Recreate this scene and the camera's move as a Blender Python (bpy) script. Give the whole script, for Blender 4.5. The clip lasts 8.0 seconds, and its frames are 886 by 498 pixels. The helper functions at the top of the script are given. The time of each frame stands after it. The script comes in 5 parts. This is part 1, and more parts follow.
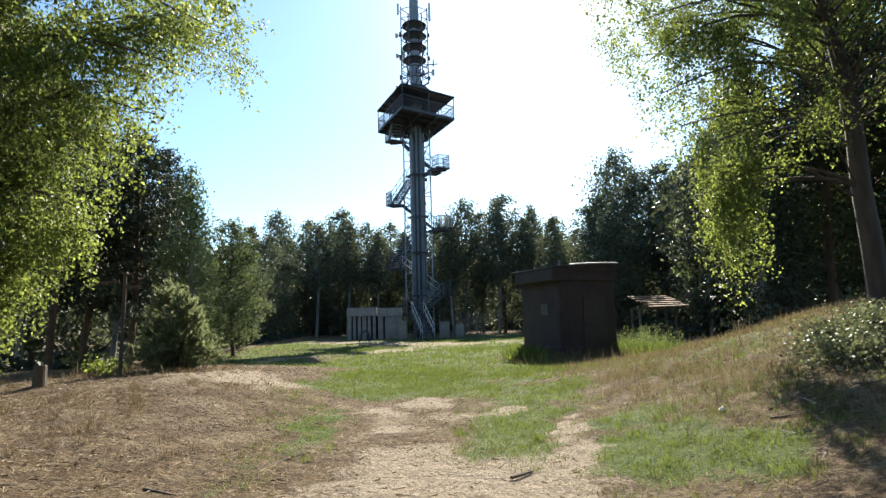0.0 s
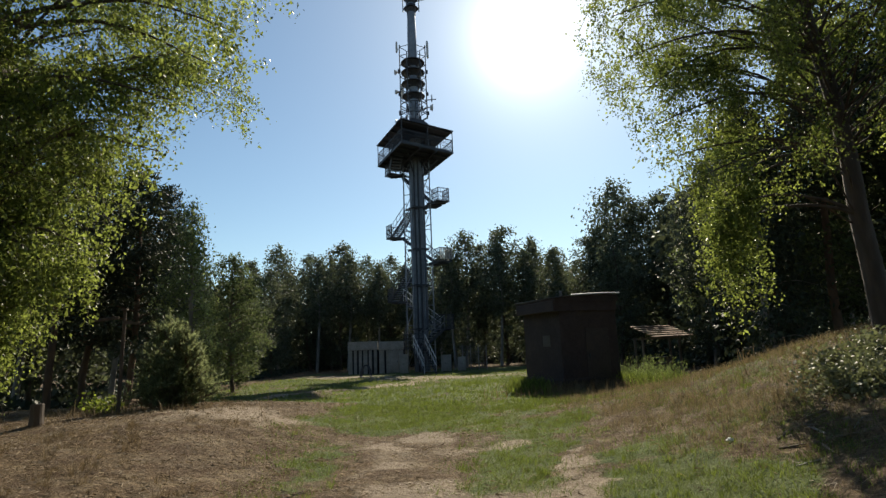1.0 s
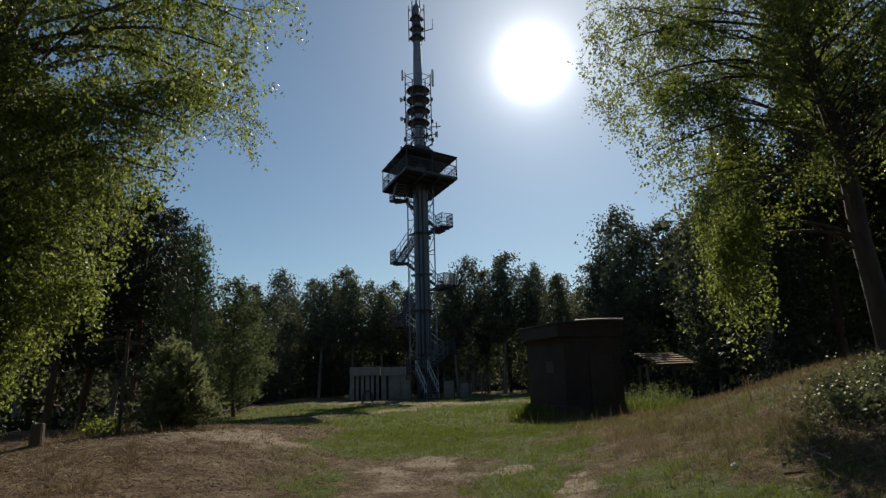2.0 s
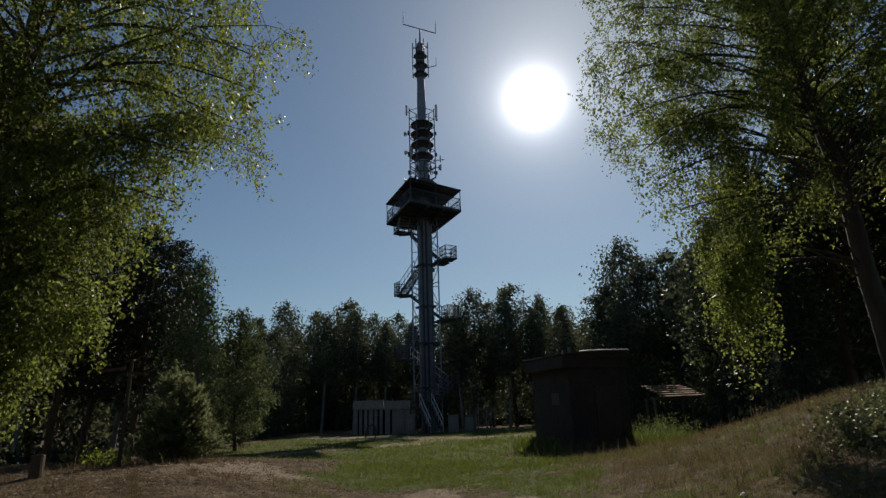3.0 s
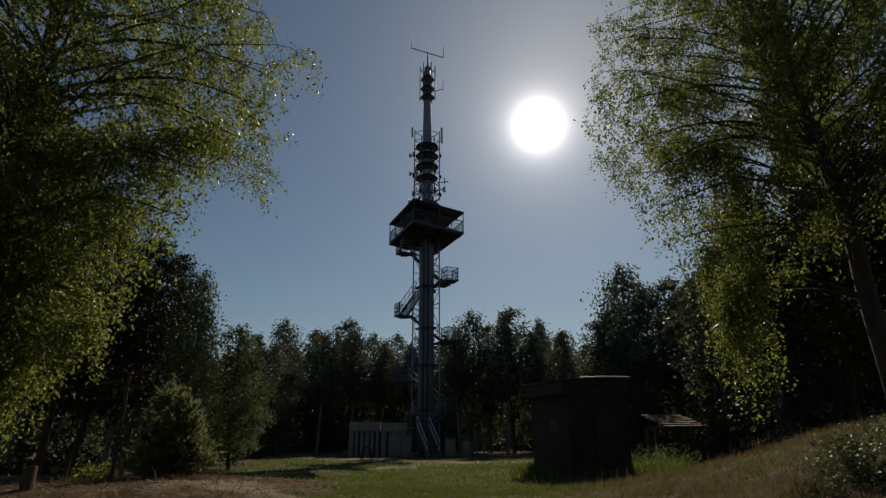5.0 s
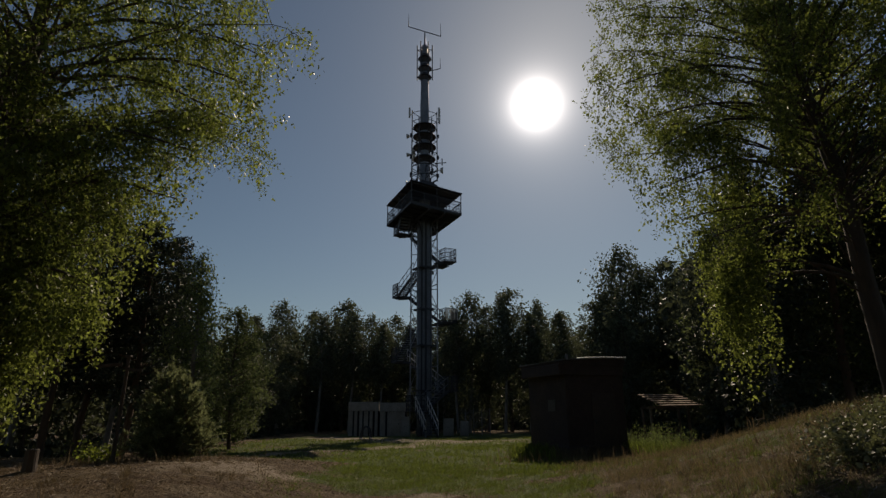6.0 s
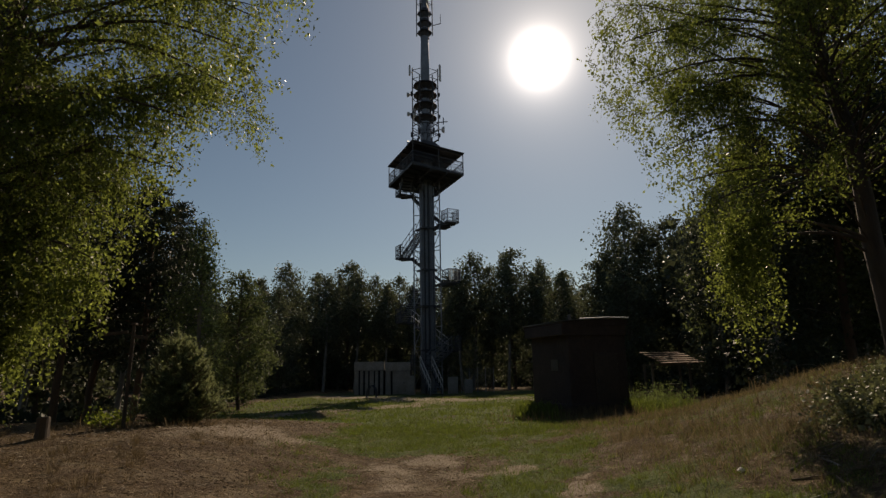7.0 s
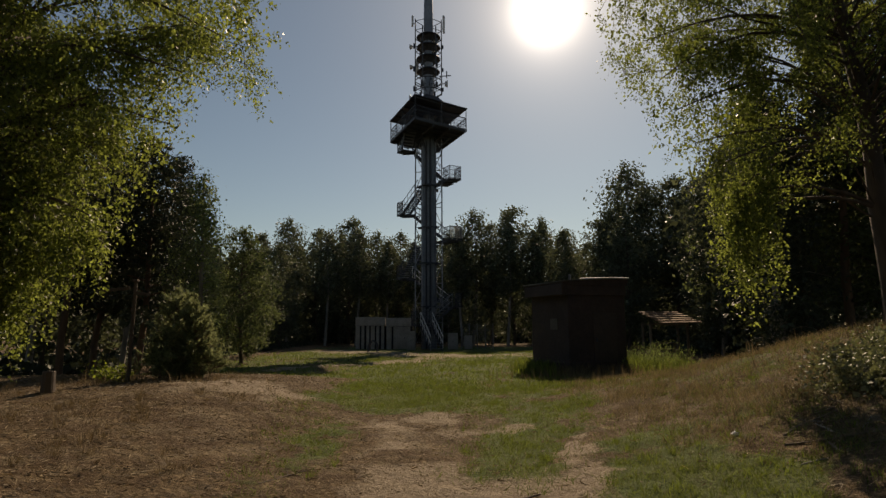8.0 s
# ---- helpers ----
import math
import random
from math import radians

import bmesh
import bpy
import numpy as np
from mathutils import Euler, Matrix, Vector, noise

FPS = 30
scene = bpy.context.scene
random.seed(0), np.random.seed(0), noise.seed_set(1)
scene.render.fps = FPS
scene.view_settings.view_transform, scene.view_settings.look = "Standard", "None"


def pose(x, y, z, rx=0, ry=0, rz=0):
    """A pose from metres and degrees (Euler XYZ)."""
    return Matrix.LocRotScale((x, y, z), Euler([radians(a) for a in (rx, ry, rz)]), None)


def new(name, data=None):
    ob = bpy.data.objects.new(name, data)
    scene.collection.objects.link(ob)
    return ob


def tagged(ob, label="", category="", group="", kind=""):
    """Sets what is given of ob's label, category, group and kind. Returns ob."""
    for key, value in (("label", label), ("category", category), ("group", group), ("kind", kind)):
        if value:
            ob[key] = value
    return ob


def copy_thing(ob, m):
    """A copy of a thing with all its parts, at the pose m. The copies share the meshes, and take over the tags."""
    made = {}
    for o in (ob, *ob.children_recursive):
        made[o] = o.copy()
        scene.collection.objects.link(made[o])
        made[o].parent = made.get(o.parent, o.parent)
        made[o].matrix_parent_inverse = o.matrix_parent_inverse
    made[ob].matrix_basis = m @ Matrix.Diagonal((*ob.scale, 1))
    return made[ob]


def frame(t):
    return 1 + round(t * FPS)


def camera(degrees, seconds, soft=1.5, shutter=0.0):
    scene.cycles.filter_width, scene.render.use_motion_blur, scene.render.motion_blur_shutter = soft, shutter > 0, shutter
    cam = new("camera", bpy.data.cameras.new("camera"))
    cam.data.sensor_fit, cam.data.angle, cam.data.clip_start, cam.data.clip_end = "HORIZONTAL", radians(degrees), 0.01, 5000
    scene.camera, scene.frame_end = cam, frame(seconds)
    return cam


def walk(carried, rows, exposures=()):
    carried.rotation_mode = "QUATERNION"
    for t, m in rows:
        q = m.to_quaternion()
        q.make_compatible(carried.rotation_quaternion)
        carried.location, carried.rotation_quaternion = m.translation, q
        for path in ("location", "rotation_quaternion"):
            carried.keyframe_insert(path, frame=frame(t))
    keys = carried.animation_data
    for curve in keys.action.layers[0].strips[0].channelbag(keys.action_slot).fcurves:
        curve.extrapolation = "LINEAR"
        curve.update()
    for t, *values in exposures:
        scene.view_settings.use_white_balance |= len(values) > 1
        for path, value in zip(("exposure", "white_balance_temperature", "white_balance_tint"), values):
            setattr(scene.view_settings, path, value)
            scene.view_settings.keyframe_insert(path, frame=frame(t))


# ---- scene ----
FOV = 76.19
cam = camera(FOV, 8.0, soft=1.4)
ROWS = [
    (0.0, -0.000, 0.000, 1.600, 96.79, 1.49, 0.18),
    (0.5, -0.001, 0.006, 1.610, 98.51, 1.71, 0.11),
    (1.0, 0.005, -0.006, 1.586, 100.09, 2.22, 0.35),
    (1.5, 0.004, -0.027, 1.556, 101.29, 1.77, 0.38),
    (3.0, 0.023, -0.087, 1.404, 106.12, 1.78, 1.08),
    (3.5, 0.007, -0.087, 1.381, 107.47, 1.35, 1.02),
    (4.0, 0.009, -0.090, 1.356, 108.21, 0.94, 0.87),
    (4.5, 0.005, -0.091, 1.370, 108.54, 0.15, 0.84),
    (6.0, -0.006, -0.081, 1.429, 106.39, 0.38, 0.59),
    (6.5, -0.007, -0.052, 1.490, 104.54, 0.59, 0.72),
    (7.0, 0.004, -0.009, 1.572, 102.27, 0.98, 1.03),
    (7.5, 0.004, 0.020, 1.637, 99.86, 0.71, 0.99),
    (8.0, 0.008, 0.048, 1.675, 97.82, 0.28, 1.06),
]
walk(cam, [(t, pose(*p)) for t, *p in ROWS],
     exposures=[(0.0, 1.65, 6300, 9), (0.5, 1.15, 6550, 9), (1.0, 0.65, 6800, 9), (1.5, 0.25, 6700, 10), (3.0, -0.4, 6600, 12),
                (3.5, -0.6, 6600, 13), (4.5, -0.7, 6900, 14), (6.0, -0.85, 7400, 16), (7.0, -0.5, 7900, 17), (8.0, -0.2, 8700, 18)])

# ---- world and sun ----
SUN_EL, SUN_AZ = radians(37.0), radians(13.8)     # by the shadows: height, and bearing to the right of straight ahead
DISC_EL, DISC_AZ = radians(30.2), radians(10.2)   # disc apart from the sun lamp, fitted to the camera's view; lens bows it inwards


def sun_way(el, az):
    return Vector((math.sin(az) * math.cos(el), math.cos(az) * math.cos(el), math.sin(el)))


SUN_WAY = sun_way(SUN_EL, SUN_AZ)


def make_world():
    w = bpy.data.worlds.new("sky")
    w.use_nodes = True
    nt = w.node_tree
    nt.nodes.clear()
    out = nt.nodes.new("ShaderNodeOutputWorld")
    bg = nt.nodes.new("ShaderNodeBackground")
    sky = nt.nodes.new("ShaderNodeTexSky")
    sky.sky_type = "NISHITA"
    sky.sun_disc = False
    sky.sun_elevation, sky.sun_rotation = SUN_EL, SUN_AZ
    sky.air_density, sky.dust_density, sky.ozone_density = 1.0, 0.3, 2.2
    bg.inputs["Strength"].default_value = 0.074
    tone = nt.nodes.new("ShaderNodeVectorMath")
    tone.operation = "MULTIPLY"
    tone.inputs[1].default_value = (0.92, 1.02, 1.0)
    nt.links.new(sky.outputs[0], tone.inputs[0])
    nt.links.new(tone.outputs[0], bg.inputs["Color"])
    # sun's glare disc and aureole of hazy air, placed to fit the camera's view
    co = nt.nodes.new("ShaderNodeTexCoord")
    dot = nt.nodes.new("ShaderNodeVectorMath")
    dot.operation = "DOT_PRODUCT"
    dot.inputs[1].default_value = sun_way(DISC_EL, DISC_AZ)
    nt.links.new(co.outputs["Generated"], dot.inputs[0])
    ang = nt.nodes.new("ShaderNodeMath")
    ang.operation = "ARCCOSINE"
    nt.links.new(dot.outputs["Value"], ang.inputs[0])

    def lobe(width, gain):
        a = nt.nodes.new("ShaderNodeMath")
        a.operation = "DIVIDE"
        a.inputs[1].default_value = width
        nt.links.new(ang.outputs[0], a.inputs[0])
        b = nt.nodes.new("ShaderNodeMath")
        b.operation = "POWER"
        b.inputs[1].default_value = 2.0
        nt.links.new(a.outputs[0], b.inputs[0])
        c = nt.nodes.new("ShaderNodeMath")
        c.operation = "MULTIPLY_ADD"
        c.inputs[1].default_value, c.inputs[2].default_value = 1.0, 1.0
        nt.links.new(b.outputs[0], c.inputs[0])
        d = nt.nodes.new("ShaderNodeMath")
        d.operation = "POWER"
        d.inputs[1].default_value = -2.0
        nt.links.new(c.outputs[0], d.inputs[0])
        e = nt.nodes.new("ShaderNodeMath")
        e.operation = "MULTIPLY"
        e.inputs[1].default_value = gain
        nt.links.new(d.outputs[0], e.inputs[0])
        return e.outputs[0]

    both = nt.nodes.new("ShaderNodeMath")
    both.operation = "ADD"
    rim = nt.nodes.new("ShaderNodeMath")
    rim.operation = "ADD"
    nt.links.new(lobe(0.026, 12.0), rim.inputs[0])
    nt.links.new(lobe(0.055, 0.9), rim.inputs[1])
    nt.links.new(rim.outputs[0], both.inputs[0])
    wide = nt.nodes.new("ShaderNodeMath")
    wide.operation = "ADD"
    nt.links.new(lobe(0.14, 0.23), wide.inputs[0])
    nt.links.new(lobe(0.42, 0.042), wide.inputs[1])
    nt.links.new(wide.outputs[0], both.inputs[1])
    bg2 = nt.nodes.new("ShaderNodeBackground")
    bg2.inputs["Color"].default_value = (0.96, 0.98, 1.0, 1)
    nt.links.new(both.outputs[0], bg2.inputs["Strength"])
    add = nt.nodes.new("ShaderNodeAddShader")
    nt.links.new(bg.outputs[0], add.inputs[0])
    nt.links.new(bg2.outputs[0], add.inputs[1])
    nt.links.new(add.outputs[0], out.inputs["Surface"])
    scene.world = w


make_world()
sun_data = bpy.data.lights.new("sun", "SUN")
sun_data.energy, sun_data.angle, sun_data.color = 4.6, radians(0.53), (1.0, 0.90, 0.74)
sun = new("sun", sun_data)
sun.rotation_euler = (-SUN_WAY).to_track_quat("-Z", "Y").to_euler()
sun.location = (10, 30, 60)


# ---- materials ----
def node_mat(name):
    m = bpy.data.materials.new(name)
    m.use_nodes = True
    nt = m.node_tree
    return m, nt, nt.nodes["Principled BSDF"]


def ramp(nt, fac, stops):
    r = nt.nodes.new("ShaderNodeValToRGB")
    e = r.color_ramp.elements
    while len(e) < len(stops):
        e.new(0.5)
    for el, (p, c) in zip(e, stops):
        el.position, el.color = p, (*c, 1)
    nt.links.new(fac, r.inputs[0])
    return r.outputs[0]


def tex(nt, scale, detail=4.0, rough=0.6, stretch=None):
    n = nt.nodes.new("ShaderNodeTexNoise")
    n.inputs["Scale"].default_value, n.inputs["Detail"].default_value = scale, detail
    n.inputs["Roughness"].default_value = rough
    g = nt.nodes.new("ShaderNodeTexCoord")
    if stretch:
        mp = nt.nodes.new("ShaderNodeMapping")
        mp.inputs["Scale"].default_value = stretch
        nt.links.new(g.outputs["Object"], mp.inputs[0])
        nt.links.new(mp.outputs[0], n.inputs["Vector"])
    else:
        nt.links.new(g.outputs["Object"], n.inputs["Vector"])
    return n.outputs["Fac"]


def mix(nt, fac, a, b, kind="MIX"):
    m = nt.nodes.new("ShaderNodeMix")
    m.data_type, m.blend_type = "RGBA", kind
    for sock, v in ((m.inputs["Factor"], fac), (m.inputs["A"], a), (m.inputs["B"], b)):
        if hasattr(v, "is_linked"):
            nt.links.new(v, sock)
        elif isinstance(v, tuple):
            sock.default_value = (*v, 1)
        else:
            sock.default_value = v
    return m.outputs["Result"]


def bump(nt, bsdf, height, strength, dist):
    b = nt.nodes.new("ShaderNodeBump")
    b.inputs["Strength"].default_value, b.inputs["Distance"].default_value = strength, dist
    nt.links.new(height, b.inputs["Height"])
    nt.links.new(b.outputs[0], bsdf.inputs["Normal"])


def leaf_material(name, dark, light, glow, amount=0.42, rough=0.45, gloss=0.22):
    """Thin leaf: reflects one green and lets a yellower one through."""
    m, nt, p = node_mat(name)
    g = nt.nodes.new("ShaderNodeNewGeometry")
    col = ramp(nt, g.outputs["Random Per Island"], [(0.0, dark), (0.6, light), (1.0, tuple(1.25 * c for c in light))])
    var = tex(nt, 0.7, 2.0)
    col = mix(nt, var, col, mix(nt, 0.35, col, (0.02, 0.03, 0.015)))
    nt.links.new(col, p.inputs["Base Color"])
    p.inputs["Roughness"].default_value = rough
    p.inputs["Specular IOR Level"].default_value = gloss
    t = nt.nodes.new("ShaderNodeBsdfTranslucent")
    tcol = ramp(nt, g.outputs["Random Per Island"], [(0.0, tuple(0.38 * c for c in glow)), (0.7, tuple(0.85 * c for c in glow)), (1.0, tuple(1.2 * c for c in glow))])
    nt.links.new(tcol, t.inputs["Color"])
    mx = nt.nodes.new("ShaderNodeMixShader")
    mx.inputs[0].default_value = amount
    nt.links.new(p.outputs[0], mx.inputs[1])
    nt.links.new(t.outputs[0], mx.inputs[2])
    nt.links.new(mx.outputs[0], nt.nodes["Material Output"].inputs["Surface"])
    return m


def plain_material(name, a, b, scale, rough=0.7, metal=0.0, bump_d=0.004, stretch=None, fine=8.0, strength=0.5):
    """Two close tones at two scales, with relief."""
    m, nt, p = node_mat(name)
    big, small = tex(nt, scale, 5.0, 0.6, stretch), tex(nt, scale * fine, 4.0, 0.65, stretch)
    col = mix(nt, ramp(nt, big, [(0.35, (0, 0, 0)), (0.68, (1, 1, 1))]), a, b)
    col = mix(nt, ramp(nt, small, [(0.4, (0, 0, 0)), (0.75, (1, 1, 1))]), col, mix(nt, 0.45, col, tuple(0.35 * c for c in a)))
    nt.links.new(col, p.inputs["Base Color"])
    p.inputs["Roughness"].default_value, p.inputs["Metallic"].default_value = rough, metal
    bump(nt, p, small, strength, bump_d)
    return m


def ground_material():
    m, nt, p = node_mat("forest_clearing_soil")
    green, sand = nt.nodes.new("ShaderNodeAttribute"), nt.nodes.new("ShaderNodeAttribute")
    green.attribute_name, sand.attribute_name = "green", "sand"
    fine, mid, huge = tex(nt, 22.0, 6.0, 0.7), tex(nt, 4.0, 5.0, 0.65), tex(nt, 0.8, 4.0, 0.6)
    straw = ramp(nt, fine, [(0.3, (0.042, 0.028, 0.016)), (0.5, (0.135, 0.094, 0.054)), (0.70, (0.31, 0.23, 0.142))])
    straw = mix(nt, ramp(nt, mid, [(0.45, (0, 0, 0)), (0.62, (0.75, 0.75, 0.75))]), straw, mix(nt, fine, (0.036, 0.026, 0.017), (0.105, 0.076, 0.049)))
    straw = mix(nt, ramp(nt, huge, [(0.5, (0, 0, 0)), (0.68, (0.55, 0.55, 0.55))]), straw, mix(nt, fine, (0.135, 0.108, 0.075), (0.37, 0.305, 0.22)))
    blot = tex(nt, 1.7, 7.0, 0.72)
    straw = mix(nt, ramp(nt, blot, [(0.46, (0, 0, 0)), (0.60, (0.8, 0.8, 0.8))]), straw, mix(nt, fine, (0.030, 0.019, 0.012), (0.12, 0.074, 0.044)))
    pale = tex(nt, 2.6, 6.0, 0.75, (1.0, 1.3, 1.0))
    straw = mix(nt, ramp(nt, pale, [(0.56, (0, 0, 0)), (0.68, (0.7, 0.7, 0.7))]), straw, mix(nt, fine, (0.13, 0.10, 0.058), (0.34, 0.27, 0.165)))
    grass = ramp(nt, fine, [(0.3, (0.026, 0.040, 0.012)), (0.5, (0.073, 0.106, 0.033)), (0.72, (0.148, 0.186, 0.072))])
    grass = mix(nt, ramp(nt, huge, [(0.4, (0, 0, 0)), (0.7, (0.6, 0.6, 0.6))]), grass, (0.135, 0.145, 0.06))
    soil = ramp(nt, fine, [(0.25, (0.13, 0.102, 0.073)), (0.5, (0.285, 0.232, 0.172)), (0.75, (0.45, 0.38, 0.295))])
    gf = nt.nodes.new("ShaderNodeMath")
    gf.operation = "MULTIPLY_ADD"
    gf.inputs[1].default_value = 0.9
    nt.links.new(mid, gf.inputs[0])
    nt.links.new(green.outputs["Fac"], gf.inputs[2])
    col = mix(nt, ramp(nt, gf.outputs[0], [(0.78, (0, 0, 0)), (1.05, (1, 1, 1))]), straw, grass)
    sf = nt.nodes.new("ShaderNodeMath")
    sf.operation = "MULTIPLY_ADD"
    sf.inputs[1].default_value = 0.9
    nt.links.new(mix(nt, 0.45, mid, fine), sf.inputs[0])
    nt.links.new(sand.outputs["Fac"], sf.inputs[2])
    col = mix(nt, ramp(nt, sf.outputs[0], [(0.74, (0, 0, 0)), (1.12, (0.9, 0.9, 0.9))]), col, soil)
    nt.links.new(col, p.inputs["Base Color"])
    p.inputs["Roughness"].default_value = 0.95
    p.inputs["Specular IOR Level"].default_value = 0.15
    lump = nt.nodes.new("ShaderNodeMath")
    lump.operation = "MULTIPLY_ADD"
    lump.inputs[1].default_value = 3.0
    nt.links.new(mid, lump.inputs[0])
    nt.links.new(fine, lump.inputs[2])
    bump(nt, p, lump.outputs[0], 1.0, 0.05)
    return m


MAT = {
    "ground": ground_material(),
    "birch_leaf": leaf_material("birch_leaf", (0.042, 0.066, 0.022), (0.094, 0.134, 0.044), (0.345, 0.42, 0.09), 0.54, 0.42, 0.3),
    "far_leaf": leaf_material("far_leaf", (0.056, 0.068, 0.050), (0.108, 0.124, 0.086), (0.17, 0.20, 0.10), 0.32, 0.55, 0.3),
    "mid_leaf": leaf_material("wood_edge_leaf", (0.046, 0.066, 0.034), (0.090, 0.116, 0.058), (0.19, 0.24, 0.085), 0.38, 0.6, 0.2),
    "needle_and_shade": leaf_material("pine_needle_and_shaded_leaf", (0.032, 0.044, 0.032), (0.062, 0.078, 0.052), (0.07, 0.085, 0.045), 0.16, 0.55, 0.2),
    "young_needle": leaf_material("young_pine_needle", (0.085, 0.112, 0.065), (0.18, 0.215, 0.12), (0.38, 0.43, 0.20), 0.5, 0.45),
    "bramble": leaf_material("bramble_leaf", (0.050, 0.058, 0.034), (0.20, 0.215, 0.135), (0.25, 0.28, 0.12), 0.30, 0.5, 0.3),
    "weed": leaf_material("tall_weed_leaf", (0.065, 0.092, 0.036), (0.16, 0.21, 0.085), (0.30, 0.38, 0.12), 0.40, 0.6, 0.2),
    "sunlit_birch": leaf_material("sunlit_birch_leaf", (0.060, 0.086, 0.036), (0.135, 0.175, 0.078), (0.38, 0.45, 0.15), 0.54, 0.5, 0.3),
    "shrub": leaf_material("lime_green_shrub_leaf", (0.08, 0.12, 0.02), (0.15, 0.20, 0.035), (0.34, 0.42, 0.06), 0.45),
    "grass": leaf_material("green_grass_blade", (0.047, 0.068, 0.016), (0.104, 0.146, 0.034), (0.24, 0.305, 0.055), 0.43, 0.55),
    "straw": leaf_material("dry_grass_blade", (0.090, 0.064, 0.038), (0.205, 0.155, 0.092), (0.26, 0.19, 0.105), 0.34, 0.6),
    "bank_straw": leaf_material("bank_dry_grass", (0.085, 0.072, 0.040), (0.22, 0.175, 0.105), (0.30, 0.235, 0.12), 0.40, 0.6),
    "pale_straw": leaf_material("lying_straw", (0.115, 0.083, 0.050), (0.33, 0.25, 0.155), (0.22, 0.16, 0.095), 0.2, 0.6),
    "litter": leaf_material("dead_leaf", (0.052, 0.036, 0.026), (0.145, 0.105, 0.072), (0.12, 0.08, 0.045), 0.15, 0.7),
    "birch_bark": plain_material("birch_bark", (0.30, 0.28, 0.255), (0.10, 0.088, 0.075), 2.5, 0.8, 0, 0.01, (1, 1, 0.25)),
    "dark_bark": plain_material("dark_bark", (0.066, 0.049, 0.038), (0.125, 0.094, 0.072), 5.0, 0.9, 0, 0.02, (1, 1, 0.2)),
    "pine_bark": plain_material("pine_bark", (0.17, 0.10, 0.062), (0.085, 0.06, 0.045), 4.0, 0.9, 0, 0.02, (1, 1, 0.25)),
    "steel": plain_material("galvanised_steel", (0.24, 0.265, 0.30), (0.16, 0.18, 0.215), 1.5, 0.5, 0.5, 0.001),
    # dark steel; on the tower also backlit shade put into its colour
    "dark_steel": plain_material("dark_steel_and_backlit_shade", (0.065, 0.07, 0.085), (0.045, 0.05, 0.06), 1.2, 0.6, 0.3, 0.001),
    "pale_cover_and_sunlit": plain_material("pale_antenna_cover_and_sunlit_metal", (0.62, 0.63, 0.64), (0.5, 0.51, 0.52), 2.0, 0.45, 0, 0.001),
    "sunlit_slat": leaf_material("sunlit_railing_slat", (0.5, 0.5, 0.48), (0.6, 0.6, 0.58), (0.7, 0.7, 0.66), 0.55, 0.5),
    "concrete": plain_material("pale_concrete", (0.34, 0.32, 0.295), (0.22, 0.205, 0.185), 1.6, 0.9, 0, 0.004),
    "shade_black": plain_material("near_black_shade", (0.03, 0.03, 0.032), (0.02, 0.02, 0.022), 2.0, 0.9, 0, 0.002),
    "hut_wall": plain_material("brown_render_wall", (0.072, 0.048, 0.044), (0.050, 0.034, 0.033), 1.3, 0.9, 0, 0.006),
    "hut_door": plain_material("brown_painted_steel_door", (0.067, 0.043, 0.039), (0.048, 0.032, 0.030), 1.5, 0.55, 0.1, 0.002),
    "faded": plain_material("faded_board", (0.115, 0.10, 0.09), (0.09, 0.08, 0.07), 3.0, 0.8, 0, 0.002),
    "roof_felt": plain_material("grey_roof_sheet", (0.17, 0.17, 0.17), (0.11, 0.11, 0.11), 2.0, 0.45, 0.3, 0.003),
    "red_plank": plain_material("red_brown_roof_board", (0.30, 0.175, 0.105), (0.20, 0.115, 0.07), 3.0, 0.85, 0, 0.004, (0.2, 1, 1)),
    "old_wood": plain_material("grey_weathered_wood", (0.20, 0.155, 0.11), (0.105, 0.08, 0.058), 4.0, 0.85, 0, 0.006, (1, 1, 0.15)),
    "paper": plain_material("white_crumpled_paper", (0.78, 0.76, 0.72), (0.66, 0.64, 0.60), 20.0, 0.7, 0, 0.003),
}


# ---- mesh helpers ----
def link_mesh(name, mesh, material, parent=None, label=""):
    ob = new(name, mesh)
    if material is not None and not mesh.materials:
        mesh.materials.append(MAT[material])
    if parent is not None:
        ob.parent = parent
    if label:
        tagged(ob, label)
    return ob


def np_mesh(name, verts, faces):
    """A mesh from arrays: verts (n, 3), faces (m, 3) or (m, 4)."""
    verts, faces = np.asarray(verts, np.float32), np.asarray(faces, np.int32)
    k = faces.shape[1]
    me = bpy.data.meshes.new(name)
    me.vertices.add(len(verts))
    me.vertices.foreach_set("co", verts.ravel())
    me.loops.add(faces.size)
    me.loops.foreach_set("vertex_index", faces.ravel())
    me.polygons.add(len(faces))
    me.polygons.foreach_set("loop_start", np.arange(0, faces.size, k, dtype=np.int32))
    me.polygons.foreach_set("loop_total", np.full(len(faces), k, np.int32))
    me.update(calc_edges=True)
    return me


def bm_mesh(name, bm):
    me = bpy.data.meshes.new(name)
    bm.to_mesh(me)
    bm.free()
    return me


def part(name, bm, material, parent, label=""):
    return link_mesh(name, bm_mesh(name, bm), material, parent, label)


def add_box(bm, centre, size, m=None, bevel=0.0):
    """A box in bm; m turns it about its centre."""
    r = bmesh.ops.create_cube(bm, size=1.0)
    vs = r["verts"]
    mat = Matrix.Translation(centre) @ (m or Matrix()) @ Matrix.Diagonal((*size, 1))
    bmesh.ops.transform(bm, matrix=mat, verts=vs)
    if bevel:
        es = list({e for v in vs for e in v.link_edges})
        bmesh.ops.bevel(bm, geom=es, offset=bevel, segments=1, affect="EDGES")


